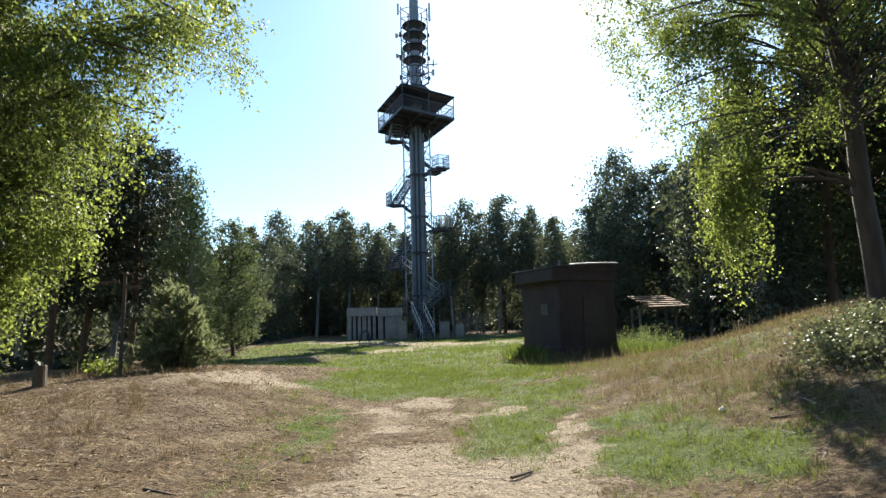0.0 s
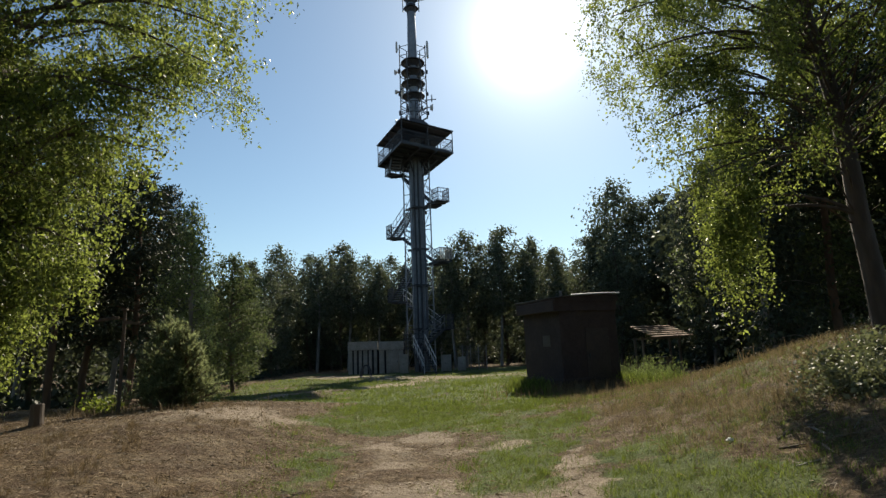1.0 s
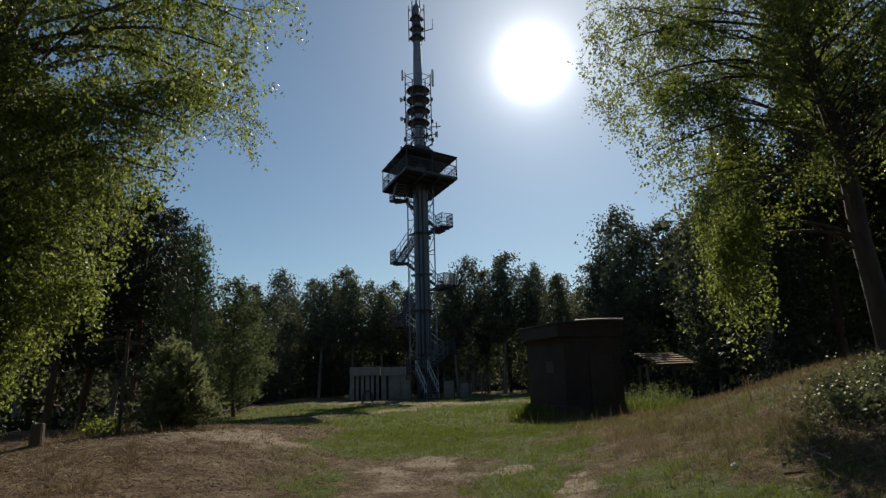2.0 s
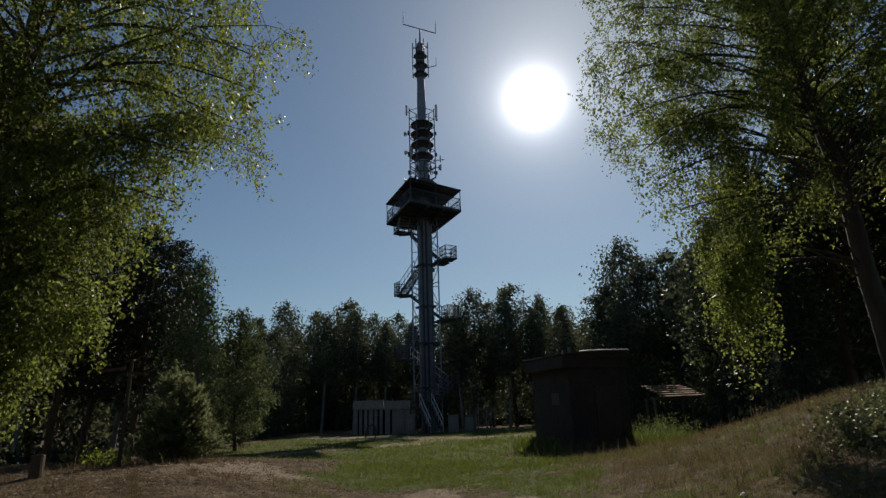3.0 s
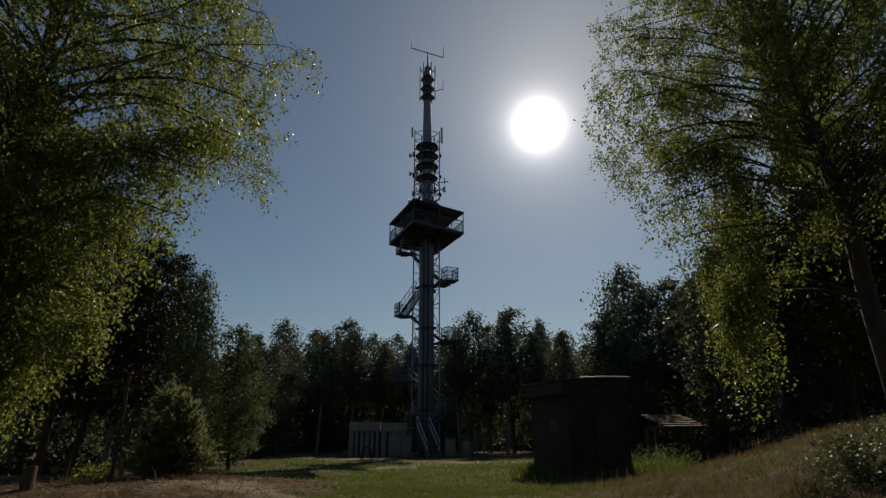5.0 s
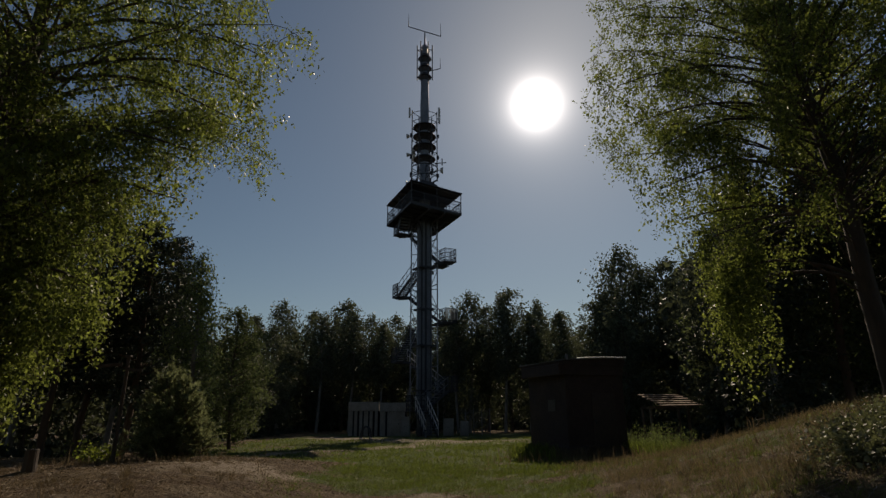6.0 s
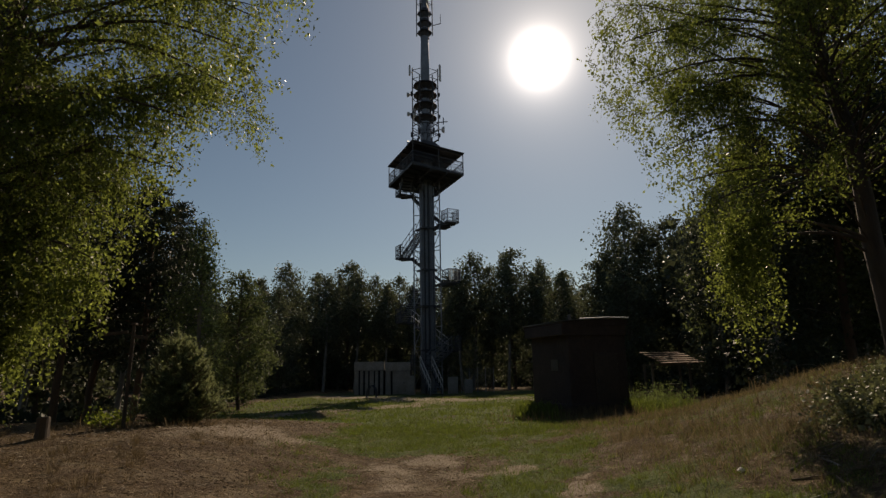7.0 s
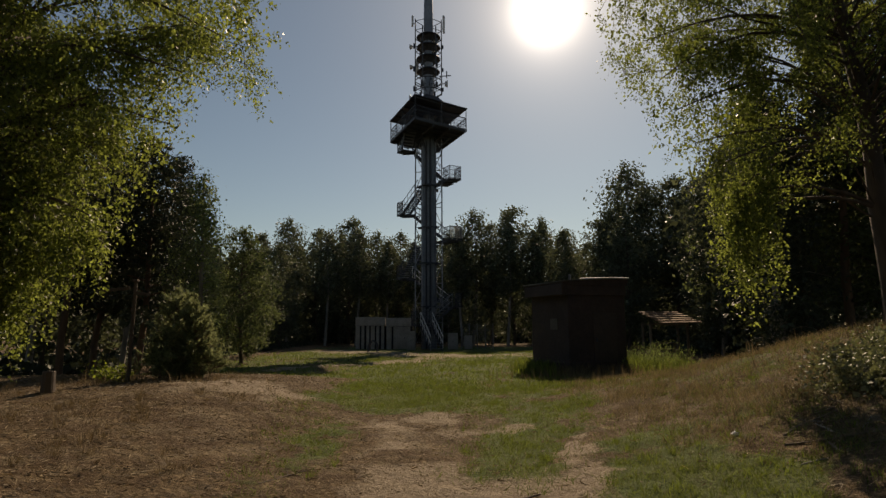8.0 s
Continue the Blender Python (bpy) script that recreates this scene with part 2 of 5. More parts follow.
def way_matrix(a, b):
    """Turns local z from a to b, with local x level."""
    d = (Vector(b) - Vector(a)).normalized()
    side = d.cross(Vector((0, 0, 1)))
    side = Vector((1, 0, 0)) if side.length < 1e-4 else side.normalized()
    return Matrix((side, d.cross(side), d)).transposed().to_4x4()


def add_bar(bm, a, b, w, h=None):
    """A square bar from a to b: w level across, h the other way."""
    a, b = Vector(a), Vector(b)
    add_box(bm, (a + b) / 2, (w, h or w, (b - a).length), way_matrix(a, b))


def add_tube(bm, a, b, r, r2=None, sides=8):
    a, b = Vector(a), Vector(b)
    c = bmesh.ops.create_cone(bm, cap_ends=True, segments=sides, radius1=r, radius2=r if r2 is None else r2, depth=(b - a).length)
    bmesh.ops.transform(bm, matrix=Matrix.Translation((a + b) / 2) @ way_matrix(a, b), verts=c["verts"])


def empty(name, at=(0, 0, 0), turn=0.0):
    e = new(name)
    e.matrix_basis = pose(*at, 0, 0, turn)
    return e


def smooth(a, b, v):
    u = np.clip((v - a) / (b - a), 0, 1)
    return u * u * (3 - 2 * u)


# ---- ground ----
def hills(x, y, seed=0.0):
    """Soft rolling relief, cheap and repeatable."""
    return (np.sin(x * 0.9 + 1.3 * np.sin(y * 0.55 + seed)) * np.sin(y * 0.8 + seed + 0.9 * np.sin(x * 0.6))
            + 0.5 * np.sin(x * 2.3 + y * 1.1 + seed) * np.sin(y * 2.0 - x * 0.8))


def height(x, y):
    x, y = np.asarray(x, float), np.asarray(y, float)
    right = 1.9 * smooth(1.5, 10.5, x) * (1 - smooth(11.0, 20, y)) * smooth(-14, 0, y)
    left = 0.45 * smooth(-1.2, -6.0, x) * (1 - smooth(14, 21, y)) * smooth(-14, 0, y)
    knoll = 0.16 * np.exp(-((x + 4.6) / 2.6) ** 2 - ((y - 11.3) / 2.4) ** 2)
    return right + left + knoll + 0.03 * hills(x, y) * smooth(2.5, 5.0, np.hypot(x, y))


def patch(x, y, size, seed):
    """Smooth random patches of about that size, 0 to 1."""
    rng = np.random.RandomState(seed)
    table = rng.rand(64, 64)
    x, y = np.asarray(x, float) / size + 17.3, np.asarray(y, float) / size + 9.1
    i, j = np.floor(x).astype(int), np.floor(y).astype(int)
    u, v = x - i, y - j
    u, v = u * u * (3 - 2 * u), v * v * (3 - 2 * v)
    p = lambda a, b: table[a % 64, b % 64]
    return (p(i, j) * (1 - u) + p(i + 1, j) * u) * (1 - v) + (p(i, j + 1) * (1 - u) + p(i + 1, j + 1) * u) * v


def line_near(x, y, pts, width):
    """1 on the broken line through pts (x, y, half-width factor), fading to 0 across it."""
    best = np.zeros_like(x)
    for (ax, ay, aw), (bx, by, bw) in zip(pts, pts[1:]):
        dx, dy = bx - ax, by - ay
        u = np.clip(((x - ax) * dx + (y - ay) * dy) / (dx * dx + dy * dy), 0, 1)
        d = np.hypot(x - ax - u * dx, y - ay - u * dy) / (width * (aw + (bw - aw) * u))
        best = np.maximum(best, np.exp(-d ** 2))
    return best


def cover(x, y):
    """How green, and how bare and sandy, the ground is."""
    x, y = np.asarray(x, float), np.asarray(y, float)
    n = 0.42 * patch(x, y, 1.5, 1) + 0.33 * patch(x, y, 0.55, 2) + 0.25 * patch(x, y, 0.26, 3)
    wob = 0.8 * (patch(x, y, 1.6, 4) - 0.5) + 0.6 * (patch(x, y, 0.45, 5) - 0.5) + 0.3 * (patch(x, y, 0.17, 7) - 0.5)
    xw, yw = x + wob, y + 1.4 * (patch(x, y, 1.3, 6) - 0.5)
    # green: the lawn before the tower, a tongue beside the path, a fresh patch on the foot of the bank
    lawn = smooth(11.0, 12.2, yw) * smooth(-3.4, -2.5, xw + 0.18 * np.maximum(y - 16, 0)) * (1 - smooth(2.2, 3.4, xw - 0.22 * (y - 12)))
    tongue = line_near(xw, y, [(0.45, 6.3, 0.6), (0.9, 8.0, 1.0), (1.5, 10.2, 1.3), (1.4, 12.5, 1.6)], 0.62)
    fresh = np.exp(-np.abs((xw - 2.35 - 0.15 * (y - 7)) / 1.25) ** 3 - np.abs((yw - 6.9) / 1.8) ** 3)
    field = 0.62 * smooth(16.5, 19, y) * (1 - smooth(9, 12, x)) * smooth(-13, -10, x)
    verge = 0.55 * line_near(xw, y, [(-1.9, 5.6, 0.8), (-2.2, 8.0, 1.0), (-2.4, 11.0, 1.2)], 0.5)
    bank = 0.34 * smooth(2.8, 4.2, x) * (1 - smooth(15, 19, y)) * smooth(4.5, 6.5, y)
    g = np.maximum.reduce([lawn, tongue, fresh, field, verge, bank])
    g = np.clip(g * np.clip(0.55 + 2.4 * (n - 0.36), 0.05, 1.25), 0, 1)
    # sand: the footpath, worn spots, the spur beside the fresh patch, the knoll and the yard
    path = line_near(xw, y, [(-1.65, 10.8, 0.42), (-1.1, 9.2, 0.62), (-0.55, 7.2, 0.95), (-0.2, 5.2, 1.35), (-0.1, 2.0, 1.6)], 0.95)
    path = np.maximum(path, 0.8 * line_near(xw, y, [(-0.3, 5.3, 1.0), (1.15, 5.3, 1.0)], 0.45))
    spur = 0.85 * line_near(xw, y, [(0.9, 5.6, 1.0), (1.35, 7.2, 0.9), (2.1, 9.4, 0.6)], 0.24)
    spots = 0.95 * np.exp(-((xw + 0.05) / 0.5) ** 2 - ((y - 10.9) / 0.7) ** 2) + 0.95 * np.exp(-((xw - 1.1) / 0.4) ** 2 - ((y - 9.8) / 0.45) ** 2)
    spots = spots + 0.85 * np.exp(-((xw - 0.2) / 0.6) ** 2 - ((y - 9.2) / 0.5) ** 2)
    knoll_top = 0.9 * np.exp(-(np.abs(xw + 4.0) / 1.5) ** 2.5 - (np.abs(y - 12.0) / 1.9) ** 2.5)
    yard = line_near(x, y + 2.6 * wob, [(-8.5, 39.5, 1.0), (-5.0, 36.5, 1.4), (-1.0, 33.0, 1.5), (4.5, 33.0, 0.9)], 1.5)
    yard = np.maximum(yard, 0.75 * line_near(x, y + 2.6 * wob, [(-7.0, 23.5, 0.7), (-4.0, 26.0, 1.0), (-1.5, 30.0, 1.2)], 0.9))
    s = np.clip((path + spots + spur + knoll_top) * np.clip(0.25 + 2.9 * (n - 0.33), 0, 1.15) + yard * (0.40 + 1.2 * n), 0, 1)
    forest = np.maximum(smooth(11, 14, x) * smooth(8, 14, y), smooth(-10.5, -13, x) * smooth(8, 12, y))
    forest = np.maximum(forest, smooth(46, 50, y))
    return g * (1 - forest) * (1 - 0.8 * np.clip(path + spur, 0, 1)), s * (1 - forest)


def make_ground():
    def axis(a, b, step, end):
        mid = np.arange(a, b + step / 2, step)
        far = np.geomspace(1.0, end, 18)
        return np.concatenate([a - far[::-1], mid, b + far])
    xs, ys = axis(-24, 24, 0.24, 2400), axis(-4, 60, 0.26, 2400)
    gx, gy = np.meshgrid(xs, ys)
    z = height(gx, gy)
    near = smooth(26, 18, np.abs(gx)) * smooth(40, 20, gy)
    z = z + near * 0.012 * np.random.RandomState(3).randn(*z.shape)
    v = np.stack([gx, gy, z], -1).reshape(-1, 3)
    nx, ny = len(xs), len(ys)
    i = (np.arange(ny - 1)[:, None] * nx + np.arange(nx - 1)[None, :]).ravel()
    f = np.stack([i, i + 1, i + nx + 1, i + nx], -1)
    me = np_mesh("ground", v, f)
    g, s = cover(gx.ravel(), gy.ravel())
    for key, val in (("green", g), ("sand", s)):
        at = me.attributes.new(key, "FLOAT", "POINT")
        at.data.foreach_set("value", val.astype(np.float32))
    me.polygons.foreach_set("use_smooth", np.ones(len(f), bool))
    ob = link_mesh("ground", me, "ground")
    tagged(ob, "uneven clearing of dry grass, moss and bare sand", "ground", "", "structure")


make_ground()


# ---- plants ----
def tubes(lines, sides=5):
    """One mesh of tapered tubes: lines of (points (n, 3), radii (n,))."""
    vs, fs, base = [], [], 0
    a = np.arange(sides) * 2 * np.pi / sides
    for pts, rad in lines:
        pts, rad = np.asarray(pts, float), np.asarray(rad, float)
        d = np.gradient(pts, axis=0)
        d /= np.linalg.norm(d, axis=1)[:, None] + 1e-9
        ref = np.where(np.abs(d[:, 2:3]) > 0.9, [[1.0, 0, 0]], [[0, 0, 1.0]])
        u = np.cross(d, ref)
        u /= np.linalg.norm(u, axis=1)[:, None] + 1e-9
        w = np.cross(d, u)
        ring = pts[:, None] + rad[:, None, None] * (np.cos(a)[None, :, None] * u[:, None] + np.sin(a)[None, :, None] * w[:, None])
        n = len(pts)
        vs.append(ring.reshape(-1, 3))
        i = np.arange(n - 1)[:, None] * sides + np.arange(sides)[None]
        j = np.arange(n - 1)[:, None] * sides + (np.arange(sides)[None] + 1) % sides
        fs.append(base + np.stack([i, j, j + sides, i + sides], -1).reshape(-1, 4))
        base += n * sides
    return np.concatenate(vs), np.concatenate(fs)


def leaves(rng, at, size, hang=0.3, thin=0.62, spread=0.35):
    """Bent rhombic leaves at the points at: verts and triangles."""
    n = len(at)
    d = rng.normal(size=(n, 3))
    d[:, 2] -= hang * 2.2
    d /= np.linalg.norm(d, axis=1)[:, None]
    u = np.cross(d, rng.normal(size=(n, 3)))
    u /= np.linalg.norm(u, axis=1)[:, None] + 1e-9
    w = np.cross(d, u)
    s = (size * (1 + spread * rng.normal(size=n)).clip(0.45, 1.9))[:, None]
    mid = at + d * s * 0.45
    v = np.stack([at, mid + u * s * thin / 2 + w * s * 0.12, at + d * s, mid - u * s * thin / 2 + w * s * 0.12], 1).reshape(-1, 3)
    b = np.arange(n)[:, None] * 4
    f = np.concatenate([b + [0, 1, 2], b + [0, 2, 3]])
    return v, f


def bough(rng, start, end, n=7, sag=0.0, wob=0.06):
    t = np.linspace(0, 1, n)[:, None]
    p = np.asarray(start) * (1 - t) + np.asarray(end) * t
    length = np.linalg.norm(np.asarray(end) - np.asarray(start))
    p = p + np.cumsum(rng.normal(size=(n, 3)) * wob * length / n, axis=0) * (t > 0)
    p[:, 2] += (np.sin(t[:, 0] * np.pi) * 0.09 - sag * t[:, 0] ** 2) * length
    return p


def near_birch(seed, foot, top, profile, limbs, leaf, strands, per_strand, low_sector=None, low_keep=0.67, label="", drapes=(), bare=None):
    """A large birch with hanging twigs: profile gives (height, reach) of the crown round the trunk, above the foot;
    bare is a side left without low boughs so sun reaches the bramble.
    """
    rng = np.random.RandomState(seed)
    foot, top = np.array(foot, float), np.array(top, float)
    tree = empty("birch_tree", foot)
    h = top - foot
    t = np.linspace(0, 1, 12)
    trunk = t[:, None] * h + np.cumsum(rng.normal(size=(12, 3)) * [0.05, 0.05, 0], axis=0) * (t[:, None] > 0)
    lines = [(trunk, 0.19 * (1 - t) ** 0.8 + 0.015)]
    twig_lines, pts = [], []
    ph, pr = np.array([p[0] for p in profile]), np.array([p[1] for p in profile])
    zs = np.linspace(ph[0], ph[-1], 60)
    share = np.cumsum(np.interp(zs, ph, pr) ** 0.35)
    for k in range(limbs):
        z = float(np.interp((k + rng.rand()) / limbs * share[-1], share, zs))
        a = k * 2.399 + rng.normal() * 0.25
        if bare and z < bare[0] and abs((a - bare[1] + math.pi) % (2 * math.pi) - math.pi) < bare[2]:
            continue
        lowest = bool(low_sector) and z < low_sector[0]
        if lowest and rng.rand() > low_keep:
            continue
        if lowest:
            a = low_sector[1] + rng.normal() * low_sector[2]
        r = np.interp(z, ph, pr) * (0.84 + 0.14 * rng.rand())
        z0 = min(max(z - r * 0.42 - 0.2, 1.2), h[2] * 0.95)
        j = z0 / h[2] * 11
        s = trunk[int(j)] + (trunk[min(int(j) + 1, 11)] - trunk[int(j)]) * (j % 1)
        axis = trunk[min(int(z / h[2] * 11), 11)]
        e = np.array([axis[0] + np.cos(a) * r, axis[1] + np.sin(a) * r, z + 0.35 * rng.rand()])
        main = bough(rng, s, e, 9, 0.06, 0.13)
        r0 = 0.009 + 0.0052 * np.linalg.norm(e - s)
        lines.append((main, np.linspace(r0, 0.008, 9)))
        for q in range(4 if lowest else 9):
            f = (0.72 + 0.28 * (q + rng.rand()) / 4) if lowest else 0.26 + 0.74 * ((q + rng.rand()) / 9) ** 0.75
            b0 = main[min(8, int(f * 8 + 0.75))]
            out = rng.normal(size=3) * [1, 1, 0.9] + 0.45 * (e - s) / (np.linalg.norm(e - s) + 1e-6)
            out /= np.linalg.norm(out)
            sub = bough(rng, b0, b0 + out * (0.3 + 0.6 * rng.rand() if lowest else 0.4 + 0.8 * rng.rand()), 5, 0.25)
            twig_lines.append((sub, np.linspace(0.009, 0.004, 5)))
            for w in range(strands):
                c0 = sub[rng.randint(1, 5)]
                drop = 0.28 + 0.62 * rng.rand() ** 1.5
                c1 = c0 + np.array([*(rng.normal(size=2) * 0.22), -drop])
                st = bough(rng, c0, c1, 4, 0.0, 0.1)
                if w % 3 == 0:
                    twig_lines.append((st, np.linspace(0.004, 0.002, 4)))
                u = rng.rand(per_strand) * 3
                i = u.astype(int)
                pts.append(st[i] + (st[i + 1] - st[i]) * (u - i)[:, None] + rng.normal(size=(per_strand, 3)) * 0.075)
    for x, y, z, drop, wide, count in drapes:      # long curtains of twigs that hang from single boughs
        e = np.array([x, y, z]) - foot
        j = min(max(e[2] / h[2] * 11 + 0.6, 1), 10)
        s = trunk[int(j)]
        main = bough(rng, s, e, 9, 0.10)
        lines.append((main, np.linspace(0.045, 0.010, 9)))
        for w in range(count):
            c0 = main[rng.randint(7 if wide < 0.17 else 5, 9)] + rng.normal(size=3) * [wide, wide, 0.22]
            c1 = c0 + np.array([*(rng.normal(size=2) * 0.14), -drop * (0.35 + 0.65 * rng.rand())])
            st = bough(rng, c0, c1, 5, 0.0, 0.12)
            if w % 3 == 0:
                twig_lines.append((st, np.linspace(0.004, 0.002, 5)))
            n = int(34 * drop) + 8
            u = rng.rand(n) ** 0.8 * 4
            i = np.minimum(u.astype(int), 3)
            pts.append(st[i] + (st[i + 1] - st[i]) * (u - i)[:, None] + rng.normal(size=(n, 3)) * 0.07)
    link_mesh("trunk", np_mesh("trunk", *tubes(lines, 8)), "dark_bark", tree)
    tagged(link_mesh("twig_web", np_mesh("twig_web", *tubes(twig_lines, 3)), "dark_bark", tree), kind="stuff")
    v, f = leaves(rng, np.concatenate(pts), leaf, 0.45)
    link_mesh("crown", np_mesh("crown", v, f), "birch_leaf", tree, "hanging twigs of small bright green leaves")
    return tagged(tree, label, "tree", "large birches")


def forest_tree(seed, kind, h, spread, low, cards, size, leaf=None):
    """A tree of the wood's edge, seen from afar: trunk, limbs and a ragged crown of leaf clumps."""
    rng = np.random.RandomState(seed)
    tree = empty({"broad": "broadleaf_tree", "birch": "slender_birch_tree", "pine": "pine_tree"}[kind])
    t = np.linspace(0, 1, 9)
    trunk = t[:, None] * [0, 0, h * 0.96] + np.cumsum(rng.normal(size=(9, 3)) * [0.09, 0.09, 0], axis=0) * (t[:, None] > 0)
    lines = [(trunk, (0.010 * h + 0.03) * (1 - t) ** 0.8 + 0.012)]
    clumps, weight = [], []
    n = 40 if kind != "pine" else 46
    for k in range(n):
        f = low + (1 - low) * ((k + rng.rand()) / n)
        if kind == "pine":
            r = spread * (1 - f) ** 0.7 * (0.75 + 0.45 * rng.rand()) + 0.25
        else:
            u = (f - low) / (1 - low)
            r = spread * (np.sin(np.pi * min(0.12 + 0.88 * u, 1.0)) ** 0.65) * (0.5 + 0.65 * rng.rand()) + 0.15
        a = k * 2.399 + rng.normal() * 0.4
        i = min(int(f * 8), 7)
        s = trunk[i] + (trunk[i + 1] - trunk[i]) * (f * 8 - i)
        rise = 0.35 if kind != "pine" else 0.12
        e = s + np.array([np.cos(a) * r, np.sin(a) * r, r * rise])
        if e[2] > h * 1.03:
            e[2] = h * (0.95 + 0.08 * rng.rand())
        b = bough(rng, s, e, 6, 0.05 if kind != "birch" else 0.25)
        lines.append((b[::2] if size > 0.25 else b, np.linspace(0.012 + 0.014 * r, 0.006, 3 if size > 0.25 else 6)))
        for q in (0.45, 0.75, 1.0):
            clumps.append(b[int(q * 5)])
            weight.append((0.30 + 0.16 * r) * (0.7 + 0.5 * rng.rand()) * (1 if q > 0.5 else 0.8))
    clumps.append(trunk[-1]); weight.append(0.35)
    clumps, weight = np.array(clumps), np.array(weight)
    pick = rng.choice(len(clumps), cards, p=weight ** 1.6 / (weight ** 1.6).sum())
    flat = {"broad": 0.9, "birch": 1.6, "pine": 0.30}[kind]
    at = clumps[pick] + rng.normal(size=(cards, 3)) * weight[pick][:, None] * np.array([1, 1, flat]) * (0.50 if size < 0.18 else 0.62)
    at[:, 2] -= 0.25 * (kind == "birch") * rng.rand(cards)
    v, f = leaves(rng, at, size, {"broad": 0.1, "birch": 0.5, "pine": -0.1}[kind], 0.62 if kind != "pine" else 0.30)
    link_mesh("trunk", np_mesh("trunk", *tubes(lines, 6 if size < 0.25 else 4)), {"broad": "dark_bark", "birch": "birch_bark", "pine": "pine_bark"}[kind], tree)
    link_mesh("crown", np_mesh("crown", v, f), leaf or ("needle_and_shade" if kind == "pine" else "mid_leaf" if size < 0.18 else "far_leaf"), tree)
    words = {"broad": "dark green broadleaf tree at the wood's edge", "birch": "slender birch with pale trunk at the wood's edge",
             "pine": "dark green pine standing in the wood"}[kind]
    return tagged(tree, words, "tree", "trees round the clearing")


near_birch(11, (-7.5, 8.7, float(height(-7.5, 8.7)) - 0.05), (-7.2, 8.5, 12.6),
           [(1.5, 0.5), (2.3, 1.2), (2.9, 0.9), (3.8, 1.6), (4.6, 2.2), (5.8, 2.8), (6.8, 3.8), (7.6, 4.5), (8.8, 4.5), (10.4, 3.8), (12, 0.8)],
           130, 0.061, 6, 29, (2.7, -0.5, 0.7), 0.8, "tall birch with drooping sunlit leafy twigs",
           [(-2.95, 8.4, 7.15, 0.7, 0.22, 40), (-3.3, 8.2, 7.8, 0.8, 0.26, 30), (-3.6, 8.5, 6.7, 0.5, 0.22, 20), (-4.1, 8.4, 6.0, 0.6, 0.22, 20),
            (-4.35, 8.3, 5.2, 0.7, 0.20, 24), (-5.5, 8.4, 3.6, 1.3, 0.16, 26), (-5.9, 8.2, 3.3, 1.4, 0.18, 26)])
near_birch(23, (8.45, 11.0, float(height(8.45, 11.0)) - 0.05), (7.2, 10.9, 14.2),
           [(3.0, 2.3), (3.7, 2.5), (4.7, 2.9), (5.7, 3.8), (7.0, 4.1), (9.0, 3.8), (11.0, 3.4), (13.4, 0.8)],
           152, 0.058, 6, 30, (4.9, 3.3, 0.4), 0.2, "tall leaning birch with drooping twigs on the bank",
           [(4.95, 10.4, 4.9, 1.7, 0.13, 30), (5.2, 10.3, 4.2, 2.0, 0.11, 30), (5.5, 10.5, 4.6, 2.6, 0.12, 34), (4.95, 10.6, 3.6, 0.9, 0.09, 18),
            (5.8, 10.4, 5.0, 1.3, 0.14, 16), (3.55, 10.4, 8.4, 1.0, 0.24, 34), (3.6, 10.2, 7.5, 0.9, 0.22, 34),
            (3.95, 10.4, 6.8, 1.0, 0.22, 32), (4.3, 10.5, 6.1, 0.9, 0.2, 28), (4.7, 10.4, 5.5, 0.7, 0.2, 30)], (7.0, 1.5, 0.9))

# trees of the wood: kinds of one size, planted at many sizes
KINDS = [forest_tree(101, "broad", 12.0, 2.8, 0.06, 1850, 0.47), forest_tree(102, "broad", 12.0, 2.5, 0.05, 1850, 0.47),
         forest_tree(103, "birch", 12.0, 2.3, 0.08, 1800, 0.44), forest_tree(104, "birch", 12.0, 2.1, 0.10, 1800, 0.44),
         forest_tree(105, "pine", 12.0, 2.7, 0.20, 2600, 0.48), forest_tree(106, "broad", 12.0, 3.0, 0.03, 1900, 0.47),
         # finer ones for the near edge
         forest_tree(111, "broad", 9.0, 2.3, 0.04, 12500, 0.135), forest_tree(112, "birch", 9.0, 1.5, 0.06, 11000, 0.12),
         forest_tree(113, "pine", 9.0, 2.4, 0.22, 11500, 0.19), forest_tree(114, "pine", 14.0, 2.4, 0.42, 8500, 0.22),
         # and for the far edge
         forest_tree(121, "broad", 12.0, 2.5, 0.05, 9200, 0.19), forest_tree(122, "birch", 12.0, 2.0, 0.06, 9200, 0.185), forest_tree(123, "broad", 12.0, 2.2, 0.08, 8800, 0.19),
         forest_tree(131, "birch", 12.0, 1.7, 0.45, 4200, 0.22),
         # the young birch behind the small pine, sunlight put into its pale leaf colour
         forest_tree(141, "birch", 9.0, 1.15, 0.05, 9500, 0.10, "sunlit_birch"),
         # birches behind the bank, their shade put into a dark leaf colour
         forest_tree(142, "birch", 9.0, 1.5, 0.06, 11000, 0.12, "needle_and_shade")]
SIZE = (12, 12, 12, 12, 12, 12, 9, 9, 9, 14, 12, 12, 12, 12, 9, 9)
